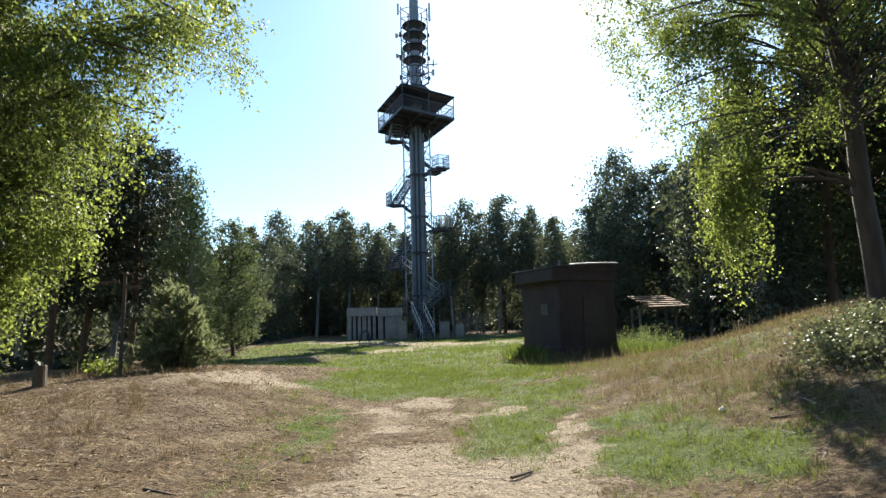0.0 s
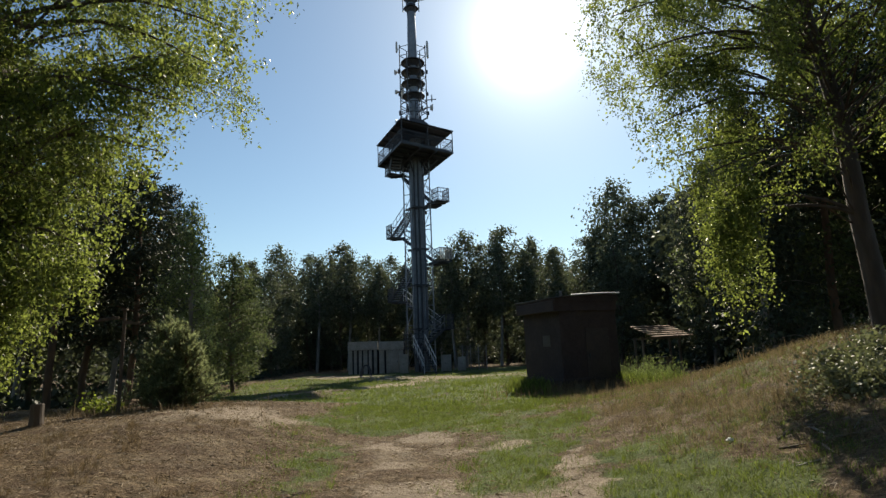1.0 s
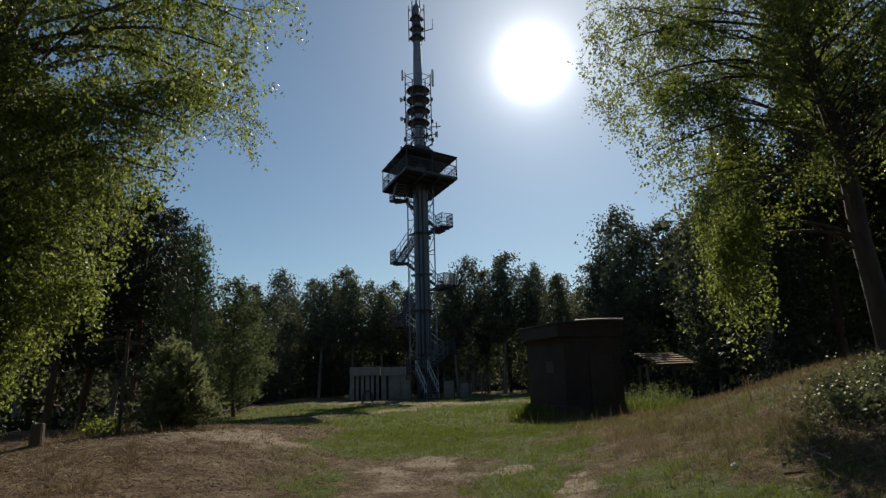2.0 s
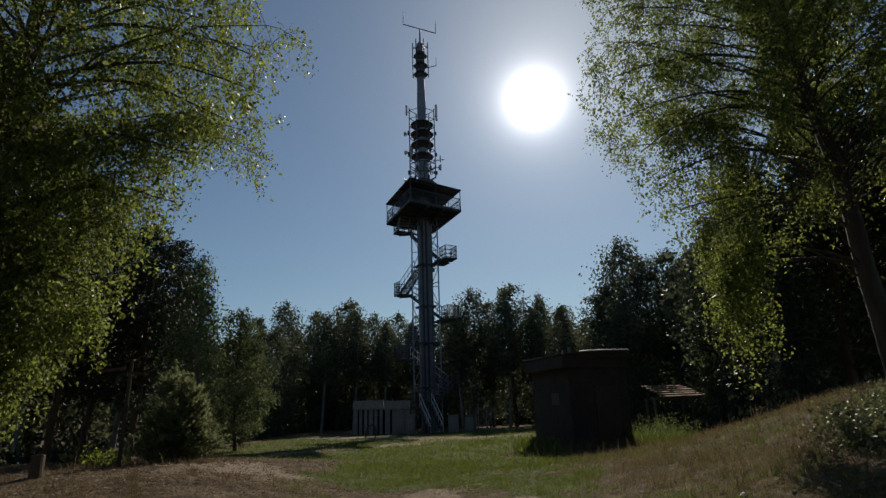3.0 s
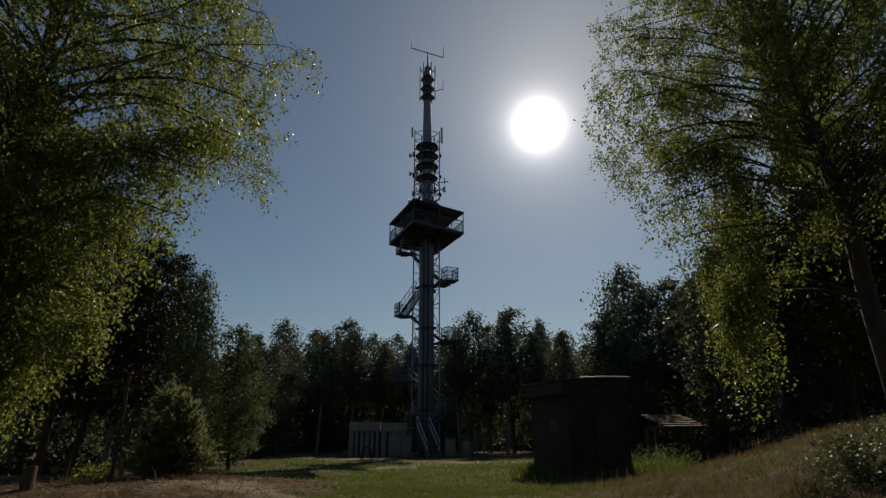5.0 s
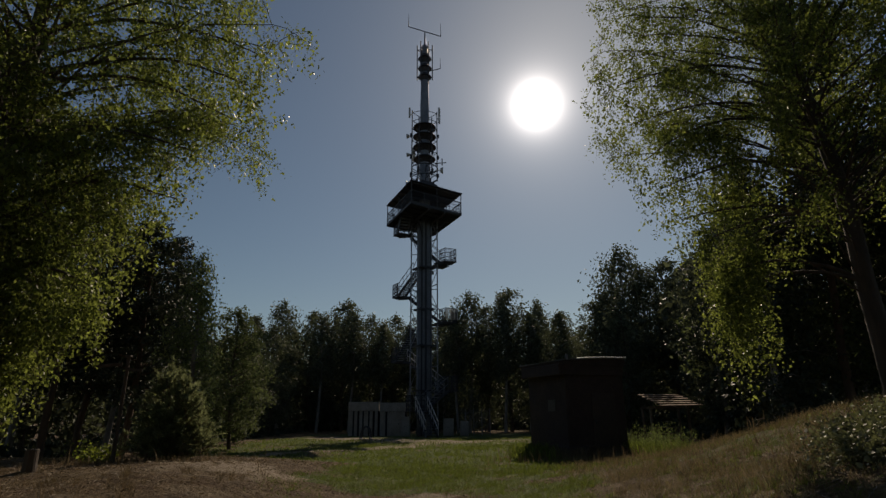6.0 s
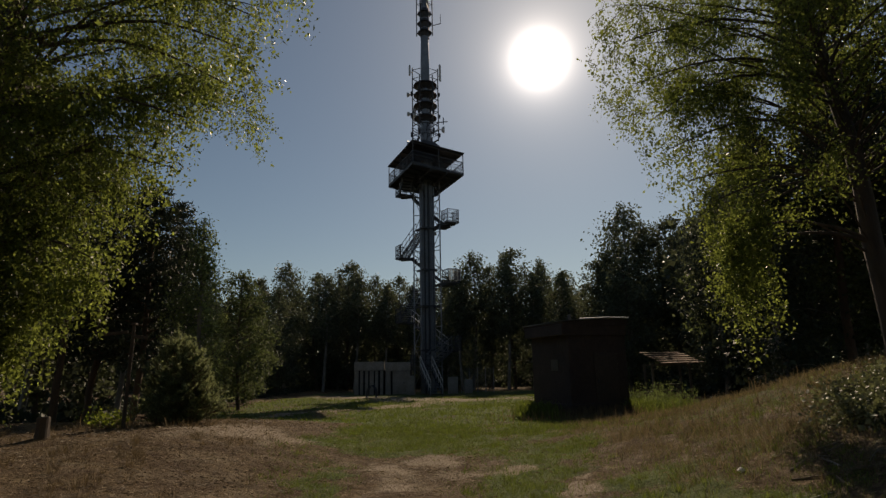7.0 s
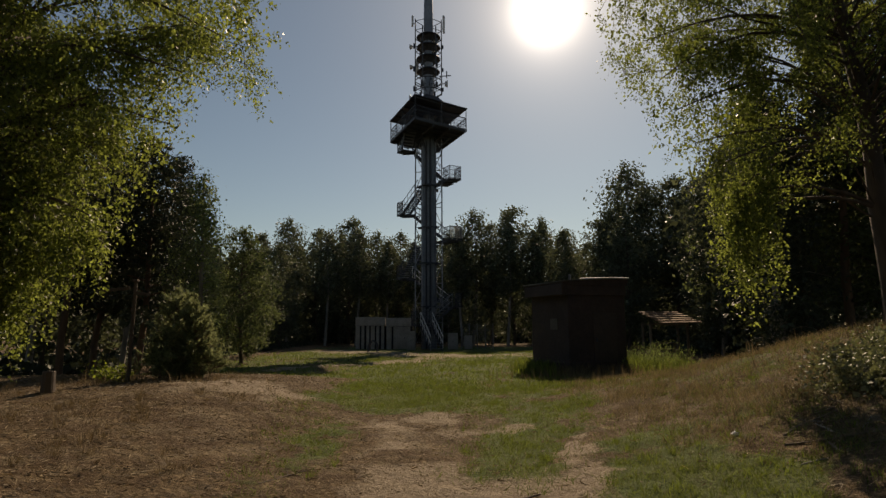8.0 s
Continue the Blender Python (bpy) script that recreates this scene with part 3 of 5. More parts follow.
# the trees that make the skyline: kind, x, y, height
EDGE = [
    (8, -11.1, 20.0, 8.8), (14, -8.15, 18.2, 6.75), (6, -10.0, 27.0, 6.6), (6, -12.0, 33.0, 6.0), (8, -13.6, 21.5, 9.4),
    (12, -13.2, 38.0, 7.0), (10, -13.8, 45.0, 8.6), (11, -16.1, 55.0, 12.6), (12, -13.2, 56.0, 11.8), (10, -10.1, 55.0, 12.6), (11, -11.6, 58.0, 11.2),
    (11, -7.6, 57.0, 11.5), (12, -5.2, 57.0, 11.5), (10, -2.6, 56.0, 11.2), (11, -0.4, 55.0, 11.0), (11, 1.8, 52.0, 12.7), (12, 3.6, 53.5, 11.7),
    (10, 5.5, 52.0, 13.0), (11, 8.4, 53.5, 12.2), (12, 10.4, 53.0, 11.0), (10, 12.2, 47.0, 10.8), (12, 12.4, 41.0, 9.9), (10, -18.5, 54.0, 11.0),
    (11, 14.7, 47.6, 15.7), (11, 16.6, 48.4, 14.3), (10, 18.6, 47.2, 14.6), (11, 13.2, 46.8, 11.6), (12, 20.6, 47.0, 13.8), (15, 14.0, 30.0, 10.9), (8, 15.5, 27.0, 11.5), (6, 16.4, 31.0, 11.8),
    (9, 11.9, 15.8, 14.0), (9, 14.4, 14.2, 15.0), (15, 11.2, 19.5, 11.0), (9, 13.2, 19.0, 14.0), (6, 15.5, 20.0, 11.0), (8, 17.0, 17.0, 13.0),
    (13, -9.0, 52.5, 11.0), (13, -6.3, 53.0, 10.0), (13, -11.5, 51.0, 10.5), (13, -4.0, 54.0, 10.0), (13, 0.8, 50.5, 10.5), (13, 4.7, 49.5, 11.0),
    (13, 7.0, 50.5, 10.5), (13, 9.6, 47.5, 10.0), (13, 18.6, 46.0, 12.6), (13, 12.3, 22.0, 11.0), (13, -12.4, 26.0, 8.0), (13, -14.6, 19.5, 9.0),
    (9, -12.2, 13.6, 12.0), (9, -14.0, 17.0, 12.0), (7, -15.5, 15.0, 10.0), (9, -12.6, 18.2, 10.0), (9, -11.9, 24.0, 9.5), (13, -13.4, 23.0, 9.0),
]


def plant_forest():
    used = {}
    rng = np.random.RandomState(77)
    spots = list(EDGE)
    for k in range(42):         # depth of the wood behind the clearing
        spots.append((rng.randint(0, 6), -40 + 88 * ((k * 0.618) % 1) + rng.normal() * 0.6, 58 + 16 * rng.rand(), 9.5 + 2.0 * rng.rand()))
    for k in range(20):         # wood on one flank
        y = 20 + 32 * ((k * 0.618) % 1)
        spots.append((rng.randint(0, 6), -14.5 - 0.12 * (y - 20) - 12 * rng.rand(), y, 7.0 + 2.0 * rng.rand()))
    for k in range(22):         # wood on the other flank, behind the bank
        y = 20 + 33 * ((k * 0.618) % 1)
        kind, x = rng.randint(0, 6), 15.0 + 14 * rng.rand()
        if y < 38 and x < 25:       # finer trees where the wood stands near
            kind = (10, 13, 12, 13)[k % 4]
        spots.append((kind, x, y, 10.0 + 3.0 * rng.rand()))
    for k in range(14):         # unseen wood added behind the path, to cut sky light from there
        a = math.pi * (1.02 + 0.96 * k / 13)
        r = 13 + 7 * rng.rand()
        spots.append((rng.randint(0, 6), r * math.cos(a), 3 + r * math.sin(a), 11 + 3 * rng.rand()))
    for k, x, y, h in spots:
        f = h / SIZE[k]
        turn = pose(x, y, float(height(x, y)) - 0.06, 0, 0, rng.rand() * 360)
        if k in used:
            copy_thing(KINDS[k], turn @ Matrix.Scale(f / used[k], 4))
        else:
            KINDS[k].matrix_basis = turn @ Matrix.Scale(f, 4)
            used[k] = f


plant_forest()


def undergrowth():
    """Leafy growth under the wood's edge, shade put into its colour, too dense to tell apart."""
    rng = np.random.RandomState(88)
    pts = []
    n = 42000
    u = rng.rand(n)
    # belt along the far edge, then both flanks
    x = np.where(u < 0.5, rng.uniform(-30, 32, n), np.where(u < 0.75, -13.5 - 8 * rng.rand(n), 14.0 + 9 * rng.rand(n)))
    y = np.where(u < 0.5, rng.uniform(57, 66, n), np.where(u < 0.75, rng.uniform(15, 57, n), rng.uniform(18, 57, n)))
    lump = 0.55 + 0.45 * hills(x * 0.55, y * 0.5, 4.0)
    z = height(x, y) + np.clip(lump, 0.35, 1.4) * np.where(u < 0.5, 3.6, np.where(u < 0.75, 0.35, 1.6)) * rng.rand(n) ** 0.8
    v, f = leaves(rng, np.stack([x, y, z], 1), 0.30, 0.1)
    # high belt of leaves added behind the trees to close bright gaps
    n = 30000
    x, y = rng.uniform(-42, 44, n), rng.uniform(64, 80, n)
    far = leaves(rng, np.stack([x, y, 7.5 * rng.rand(n)], 1), 0.75, 0.1)
    v, f = np.concatenate([v, far[0]]), np.concatenate([f, far[1] + len(v)])
    ob = link_mesh("undergrowth", np_mesh("undergrowth", v, f), "needle_and_shade")
    tagged(ob, "dense undergrowth beneath the trees, shade put into its colour", "undergrowth", "", "stuff")


undergrowth()


# ---- the lookout and radio tower ----
TC = Vector((-1.9, 44.0, 0))
E1, E2 = Vector((0.864, 0.5035, 0)), Vector((0.5035, -0.864, 0))
TURN = Matrix((E1, -E2, Vector((0, 0, 1)))).transposed().to_4x4()   # the tower's square, turned in plan
OUT_L, OUT_R, OUT_F = -(E1 + E2).normalized(), (E1 + E2).normalized(), (E1 - E2).normalized()


def make_tower():
    tw = empty("lookout_tower", TC)
    tagged(tw, "tall steel lookout tower with stairs, roofed platform and radio antennas", "tower")

    def corner(a, side, z):
        return (OUT_L, OUT_F, OUT_R, -OUT_F)[side] * (a * 0.7071) + Vector((0, 0, z))

    # core: round shaft clad with pipes, and narrow trusses out to three posts that carry the stairs
    for s in (0, 1, 2):
        bm = bmesh.new()
        add_bar(bm, corner(1.55, s, 0), corner(1.55, s, 19.5), 0.10)
        part("corner_post", bm, "steel", tw)
        for lev in range(12):
            z = 0.5 + lev * 1.5
            bm = bmesh.new()
            add_bar(bm, corner(0.62, s, z), corner(1.55, s, z), 0.05)
            part("cross_bar", bm, "steel", tw)
            bm = bmesh.new()
            inner, outer = (z, z + 1.5) if lev % 2 else (z + 1.5, z)
            add_bar(bm, corner(0.62, s, inner), corner(1.55, s, outer), 0.045)
            part("brace", bm, "steel", tw)
    for z in (2.4, 6.9, 11.4, 15.2):
        bm = bmesh.new()
        for s in (0, 1):
            add_bar(bm, corner(1.55, s, z), corner(1.55, s + 1, z), 0.06)
        part("tie_bar", bm, "steel", tw)
    bm = bmesh.new()
    add_tube(bm, (0, 0, 0), (0, 0, 20), 0.46, 0.46, 20)
    add_tube(bm, (0, 0, 20), (0, 0, 27.5), 0.42, 0.38, 18)
    add_tube(bm, (0, 0, 27.5), (0, 0, 33.6), 0.38, 0.26, 16)
    add_tube(bm, (0, 0, 33.6), (0, 0, 35.2), 0.10, 0.05, 10)
    part("mast", bm, "steel", tw, "tapering round steel mast")
    for k in range(11):     # pipes and cable ducts strapped to the side that faces the clearing
        a = math.radians(-172 + 16.4 * k)
        r = 0.53 + 0.02 * (k % 3)
        x, y = r * math.cos(a), r * math.sin(a)
        bm = bmesh.new()
        add_tube(bm, (x, y, 0), (x, y, 16.6 - 0.3 * (k % 3)), (0.055, 0.035, 0.075, 0.04)[k % 4], sides=8)
        for j in range(16):
            add_box(bm, (x * 0.93, y * 0.93, 0.7 + j), (0.13, 0.05, 0.05), pose(0, 0, 0, 0, 0, math.degrees(a) + 90))
        part("cable_run", bm, ("steel", "dark_steel", "steel", "steel", "dark_steel")[k % 5], tw)
    for z, w in ((3.2, 1.30), (6.55, 1.5), (9.4, 1.25), (12.75, 1.4)):
        bm = bmesh.new()
        add_box(bm, (0, 0, z), (w, w, 0.10), TURN)
        for q in (-0.3, 0.3):
            add_box(bm, E1 * q + Vector((0, 0, z - 0.12)), (0.08, w, 0.14), TURN)
        part("core_plate", bm, "dark_steel", tw)

    # open platform: floor, beams, railings, roof on posts; backlit shade painted as dark_steel
    A1, A2 = 4.84, 5.96
    P1, P2 = Vector((0.801, 0.599, 0)), Vector((0.406, -0.914, 0))     # deck sheared to fit the camera's view
    SKEW = Matrix((P1, -P2, Vector((0, 0, 1)))).transposed().to_4x4()
    MID = Vector((-0.08, -0.22, 0))

    def plat(side, z, less=0.0):
        i, j = ((-1, -1), (1, -1), (1, 1), (-1, 1))[side]
        return MID + P1 * (i * (A1 - less) / 2) + P2 * (j * (A2 - less) / 2) + Vector((0, 0, z))

    bm = bmesh.new()
    add_box(bm, MID + Vector((0, 0, 16.86)), (A1, A2, 0.06), SKEW)
    fl = part("platform_floor", bm, "dark_steel", tw, "steel sheet floor, backlit shade put into its dark colour")
    for k in range(7):
        o = -A2 / 2 + 0.10 + k * (A2 - 0.20) / 6
        bm = bmesh.new()
        add_bar(bm, MID + P2 * o - P1 * (A1 / 2 - 0.08) + Vector((0, 0, 16.76)), MID + P2 * o + P1 * (A1 / 2 - 0.08) + Vector((0, 0, 16.76)), 0.08, 0.13)
        part("floor_beam", bm, "dark_steel", fl)
    for q in (-0.75, 0.75):
        bm = bmesh.new()
        add_bar(bm, MID + P1 * q - P2 * (A2 / 2 - 0.06) + Vector((0, 0, 16.62)), MID + P1 * q + P2 * (A2 / 2 - 0.06) + Vector((0, 0, 16.62)), 0.10, 0.16)
        part("main_beam", bm, "dark_steel", fl)
    for s in range(4):      # raking struts from the shaft to the floor's corners
        bm = bmesh.new()
        add_bar(bm, Vector((0, 0, 15.3)) + plat(s, 0) * 0.14, plat(s, 16.60) * 0.62 + Vector((0, 0, 16.62 * 0.38)), 0.08)
        part("strut", bm, "dark_steel", tw)
    for s in range(4):
        bm = bmesh.new()
        add_bar(bm, plat(s, 16.82, 0.06), plat((s + 1) % 4, 16.82, 0.06), 0.05, 0.16)
        part("edge_beam", bm, "dark_steel", fl)
        a, b = plat(s, 16.84, 0.1), plat((s + 1) % 4, 16.84, 0.1)
        bm = bmesh.new()
        for hh in (0.12, 0.40, 0.68, 0.98):
            add_bar(bm, a + Vector((0, 0, hh)), b + Vector((0, 0, hh)), 0.055 if hh > 0.9 else 0.02)
        for j in range(57):
            p = a.lerp(b, j / 56)
            add_bar(bm, p, p + Vector((0, 0, 0.98)), 0.05 if j % 14 == 0 else 0.014)
        part("railing", bm, "dark_steel", tw, "steel railing with close thin bars")
        for u in (0.0, 0.5):
            p = a.lerp(b, u)
            bm = bmesh.new()
            add_bar(bm, p, p + Vector((0, 0, 1.74)), 0.065)
            part("roof_post", bm, "dark_steel", tw)
    bm = bmesh.new()
    add_box(bm, MID + Vector((0, 0, 18.60)), (A1 + 0.10, A2 + 0.10, 0.05), SKEW)
    rf = part("roof", bm, "dark_steel", tw, "flat sheet roof, backlit shade put into its dark colour")
    for k in range(6):
        o = -A2 / 2 + 0.2 + k * (A2 - 0.4) / 5
        bm = bmesh.new()
        add_bar(bm, MID + P2 * o - P1 * (A1 / 2) + Vector((0, 0, 18.53)), MID + P2 * o + P1 * (A1 / 2) + Vector((0, 0, 18.53)), 0.06, 0.11)
        part("rafter", bm, "dark_steel", rf)
    bm = bmesh.new()        # equipment housing on the roof, round the mast's foot
    add_box(bm, (0, 0, 19.2), (1.9, 1.9, 1.0), TURN, 0.03)
    r = bmesh.ops.create_cone(bm, cap_ends=True, segments=4, radius1=1.25, radius2=0.75, depth=0.5)
    bmesh.ops.transform(bm, matrix=Matrix.Translation((0, 0, 19.95)) @ TURN @ pose(0, 0, 0, 0, 0, 45), verts=r["verts"])
    part("roof_housing", bm, "dark_steel", tw, "dark sheet housing round the mast")
    # near-black boxes, the dark under the backlit roof put into their colour
    for x, y, z, w, h in ((-0.75, -0.55, 16.9, 0.7, 1.5), (0.62, -0.5, 16.9, 0.55, 1.25), (-0.2, -0.95, 16.9, 0.6, 1.6), (0.75, 0.6, 16.9, 0.6, 1.5)):
        bm = bmesh.new()
        add_box(bm, E1 * x + E2 * y + Vector((0, 0, z + h / 2)), (w, 0.45, h), TURN, 0.02)
        part("equipment_box", bm, "shade_black", tw, "equipment box by the mast, backlit shade in its near-black")

    # stairs: landings on two corners, flights round the back of the core
    def landing(way, z, size=1.05, shift=Vector()):
        bm = bmesh.new()
        c = way * 1.95 + shift + Vector((0, 0, z))
        add_box(bm, c, (size, size, 0.07), TURN)
        for q in (-1, 1):
            add_bar(bm, way * 0.95 + (E1 - E2 if way != OUT_F else E1 + E2).normalized() * 0.35 * q + Vector((0, 0, z - 0.08)),
                    way * 2.3 + (E1 - E2 if way != OUT_F else E1 + E2).normalized() * 0.25 * q + Vector((0, 0, z - 0.08)), 0.07, 0.12)
        ld = part("landing", bm, "dark_steel", tw)
        cs = [c + (E1 * i + E2 * j) * (size / 2 - 0.03) for i, j in ((-1, -1), (1, -1), (1, 1), (-1, 1))]
        cs = sorted(cs, key=lambda p: -(p - Vector((0, 0, z))).dot(way))   # outermost first
        rb = bmesh.new()
        for a, b in ((cs[0], cs[1]), (cs[0], cs[2]), (cs[1], cs[3]))[:3 if way == OUT_R else 2]:
            for hh in (0.1, 0.35, 0.7, 1.05):
                add_bar(rb, a + Vector((0, 0, hh)), b + Vector((0, 0, hh)), 0.04)
            for j in range(11):
                p = a.lerp(b, j / 10)
                add_bar(rb, p, p + Vector((0, 0, 1.05)), 0.05 if j % 10 == 0 else 0.022)
        part("railing", rb, "dark_steel", ld)

    step_bm = bmesh.new()
    add_box(step_bm, (0, 0, 0), (0.85, 0.25, 0.035))
    step_mesh = bm_mesh("step", step_bm)
    step_mesh.materials.append(MAT["steel"])

    def flight(a, b, rail="steel"):
        """A flight from a up to b, clear of the landings at both ends."""
        a, b = Vector(a), Vector(b)
        d = (b - a)
        flat = Vector((d.x, d.y, 0))
        side = Vector((0, 0, 1)).cross(flat).normalized()
        bm = bmesh.new()
        for q in (-0.44, 0.44):
            add_bar(bm, a + side * q, b + side * q, 0.05, 0.20)
        fo = part("flight", bm, "dark_steel", tw)
        for q in (-0.46, 0.46):
            for kind, hh in (("mid_rail", 0.5), ("handrail", 1.0)):
                rb = bmesh.new()
                add_bar(rb, a + side * q + Vector((0, 0, hh)), b + side * q + Vector((0, 0, hh)), 0.04)
                part(kind, rb, rail, fo)
            for j in range(6):
                p = a.lerp(b, j / 5) + side * q
                rb = bmesh.new()
                add_bar(rb, p, p + Vector((0, 0, 1.0)), 0.03)
                part("rail_post", rb, rail, fo)
        n = max(3, round(abs(d.z) / 0.19))
        for j in range(n):
            st = new("step", step_mesh)
            st.parent = fo
            st.matrix_basis = Matrix.Translation(a.lerp(b, (j + 0.5) / n) + Vector((0, 0, 0.06))) @ pose(0, 0, 0, 0, 0, math.degrees(math.atan2(side.y, side.x)))

    for z in (8.3,):     # railing slats on one landing, sunlight on them put into the pale colour
        for q in (-1, 1):
            bm = bmesh.new()
            base = OUT_R * 1.95 + (E1 if q > 0 else E2) * 0.57 + Vector((0, 0, z))
            run = E2 if q > 0 else E1
            for j in range(9):
                add_box(bm, base + run * (-0.5 + 0.125 * j) + Vector((0, 0, 0.55)), (0.065, 0.015, 0.80), TURN if q < 0 else TURN @ pose(0, 0, 0, 0, 0, 90))
            add_bar(bm, base - run * 0.54 + Vector((0, 0, 1.0)), base + run * 0.54 + Vector((0, 0, 1.0)), 0.05)
            part("railing_panel", bm, "sunlit_slat", tw, "slatted railing panel, sunlight put into its pale colour")
    stops = [(OUT_R, 3.15), (OUT_L, 5.4), (OUT_R, 8.3), (OUT_L, 10.5), (OUT_R, 13.1), (OUT_L, 15.75)]
    for way, z in stops:
        landing(way, z)
    for (w1, z1), (w2, z2) in zip(stops, stops[1:]):
        # each flight passes behind the core, between a landing and the back of its balcony
        if w1 == OUT_L:
            flight(Vector((-1.95, 0.75, z1)), Vector((-0.65, 2.75, z2)), "dark_steel")
            bm = bmesh.new()
            add_box(bm, Vector((0.0, 2.75, z2)), (1.4, 1.1, 0.06))
            part("landing", bm, "dark_steel", tw)
        else:
            bm = bmesh.new()
            add_box(bm, OUT_R * 0.95 + OUT_F * 1.0 + Vector((0, 0, z1)), (1.3, 1.1, 0.06), TURN)
            part("landing", bm, "dark_steel", tw)
            # first flight's rails pale: sunlight on them put into the colour
            flight(OUT_R * 1.30 + OUT_F * 0.95 + Vector((0, 0, z1)), OUT_L * 1.45 + OUT_F * 0.55 + Vector((0, 0, z2)), "pale_cover_and_sunlit" if z1 < 4 else "steel")
    flight((-1.72, -0.10, 15.78), (-1.30, -1.30, 16.84))
    # lowest flight, from the yard; its sunlit rails are painted pale
    landing(-OUT_F, 1.75, 1.1)
    flight((0.75, -4.3, 0.0), (-0.05, -2.7, 1.72), "pale_cover_and_sunlit")
    n0 = -OUT_F * 2.15
    flight(n0.lerp(OUT_R * 2.15, 0.2) + Vector((0, 0, 1.75)), n0.lerp(OUT_R * 2.15, 0.82) + Vector((0, 0, 3.12)))

    # antennas
    def ring(z, r, thick=0.05):
        bm = bmesh.new()
        add_tube(bm, (0, 0, z - thick), (0, 0, z + thick), r, r * 0.92, 18)
        add_tube(bm, (0, 0, z - 0.5), (0, 0, z - thick), 0.30, r * 0.78, 12)
        add_tube(bm, (0, 0, z + thick), (0, 0, z + 0.42), r * 0.72, 0.30, 12)
        part("antenna_ring", bm, "dark_steel", tw)
    for z, r in ((22.4, 0.95), (23.5, 1.0), (24.5, 1.0), (25.4, 1.0)):
        ring(z, r)
    for z in (20.6, 21.5):
        bm = bmesh.new()
        for k in range(16):
            a, b = k * math.pi / 8, (k + 1) * math.pi / 8
            add_bar(bm, (1.12 * math.cos(a), 1.12 * math.sin(a), z), (1.12 * math.cos(b), 1.12 * math.sin(b), z), 0.06)
        for k in range(4):
            a = k * math.pi / 2 + 0.2
            p = Vector((math.cos(a), math.sin(a), 0))
            add_bar(bm, p * 0.3 + Vector((0, 0, z - 0.5)), p * 1.12 + Vector((0, 0, z)), 0.05)
        part("antenna_hoop", bm, "dark_steel", tw)
    for z, r in ((30.4, 0.62), (31.3, 0.62), (32.3, 0.6)):
        ring(z, r, 0.035)
    for k in range(6):
        a = k * math.pi / 3 + 0.12
        p = Vector((math.cos(a), math.sin(a), 0)) * 1.08
        bm = bmesh.new()
        add_tube(bm, p + Vector((0, 0, 20.4)), p + Vector((0, 0, 27.0 if k % 3 == 0 else 25.9)), 0.05, sides=6)
        for z in (21.0, 22.0, 23.0, 24.1, 25.2) + ((26.0, 26.8) if k % 3 == 0 else ()):
            add_bar(bm, p * 0.3 + Vector((0, 0, z - 0.45)), p + Vector((0, 0, z)), 0.045)
            add_bar(bm, p * 0.3 + Vector((0, 0, z + 0.25)), p + Vector((0, 0, z)), 0.04)
        for z in (20.9, 22.6, 24.6):
            add_box(bm, p * 1.08 + Vector((0, 0, z)), (0.16, 0.16, 0.3 + 0.1 * (k % 2)), pose(0, 0, 0, 0, 0, math.degrees(a)), 0.02)
        part("antenna_pole", bm, "dark_steel", tw)
    for k, (a, z, h) in enumerate(((-0.25, 25.6, 1.5), (3.3, 26.3, 0.9), (1.2, 24.0, 1.3), (2.4, 22.6, 1.3))):
        p = Vector((math.cos(a), math.sin(a), 0)) * 1.32
        bm = bmesh.new()
        add_box(bm, p + Vector((0, 0, z + h / 2)), (0.15, 0.28, h), pose(0, 0, 0, 0, 0, math.degrees(a)), 0.03)
        add_bar(bm, p * 0.8 + Vector((0, 0, z + h * 0.3)), p + Vector((0, 0, z + h * 0.3)), 0.05)
        part("panel_antenna", bm, "pale_cover_and_sunlit", tw, "pale panel antenna")
    for a, z, r in ((3.25, 20.0, 0.34), (3.0, 24.7, 0.22), (0.1, 21.4, 0.30), (2.9, 23.0, 0.2)):
        p = Vector((math.cos(a), math.sin(a), 0)) * 1.35
        bm = bmesh.new()
        add_tube(bm, p + Vector((0, 0, z)), p * 1.16 + Vector((0, 0, z)), r * 0.6, r, 16)
        add_bar(bm, p * 0.7 + Vector((0, 0, z)), p + Vector((0, 0, z)), 0.06)
        part("dish_antenna", bm, "pale_cover_and_sunlit", tw, "small pale round dish")
    for k in range(6):
        a = k * math.pi / 3
        p = Vector((math.cos(a), math.sin(a), 0)) * 0.68
        bm = bmesh.new()
        add_tube(bm, p + Vector((0, 0, 30.1)), p + Vector((0, 0, 33.7)), 0.05, sides=6)
        for z in (30.4, 31.3, 32.2, 33.2):
            add_bar(bm, Vector((0, 0, z + 0.25)), p + Vector((0, 0, z)), 0.04)
            add_bar(bm, Vector((0, 0, z - 0.3)), p + Vector((0, 0, z)), 0.04)
        part("antenna_pole", bm, "dark_steel", tw)
    bm = bmesh.new()
    add_bar(bm, (-1.5, 0, 35.75), (1.45, 0, 34.65), 0.06)
    for x, z in ((-1.5, 35.75), (1.45, 34.65)):
        add_tube(bm, (x, 0, z), (x, 0, z + 1.4), 0.035, 0.012, 6)
    part("whip_antenna", bm, "dark_steel", tw, "slanted arm with two thin whips")
    bm = bmesh.new()
    add_bar(bm, (0.3, 0, 31.0), (1.4, -0.1, 31.2), 0.05)
    add_tube(bm, (1.4, -0.1, 31.2), (1.4, -0.1, 32.2), 0.03, 0.015, 6)
    part("whip_antenna", bm, "dark_steel", tw)
    bm = bmesh.new()
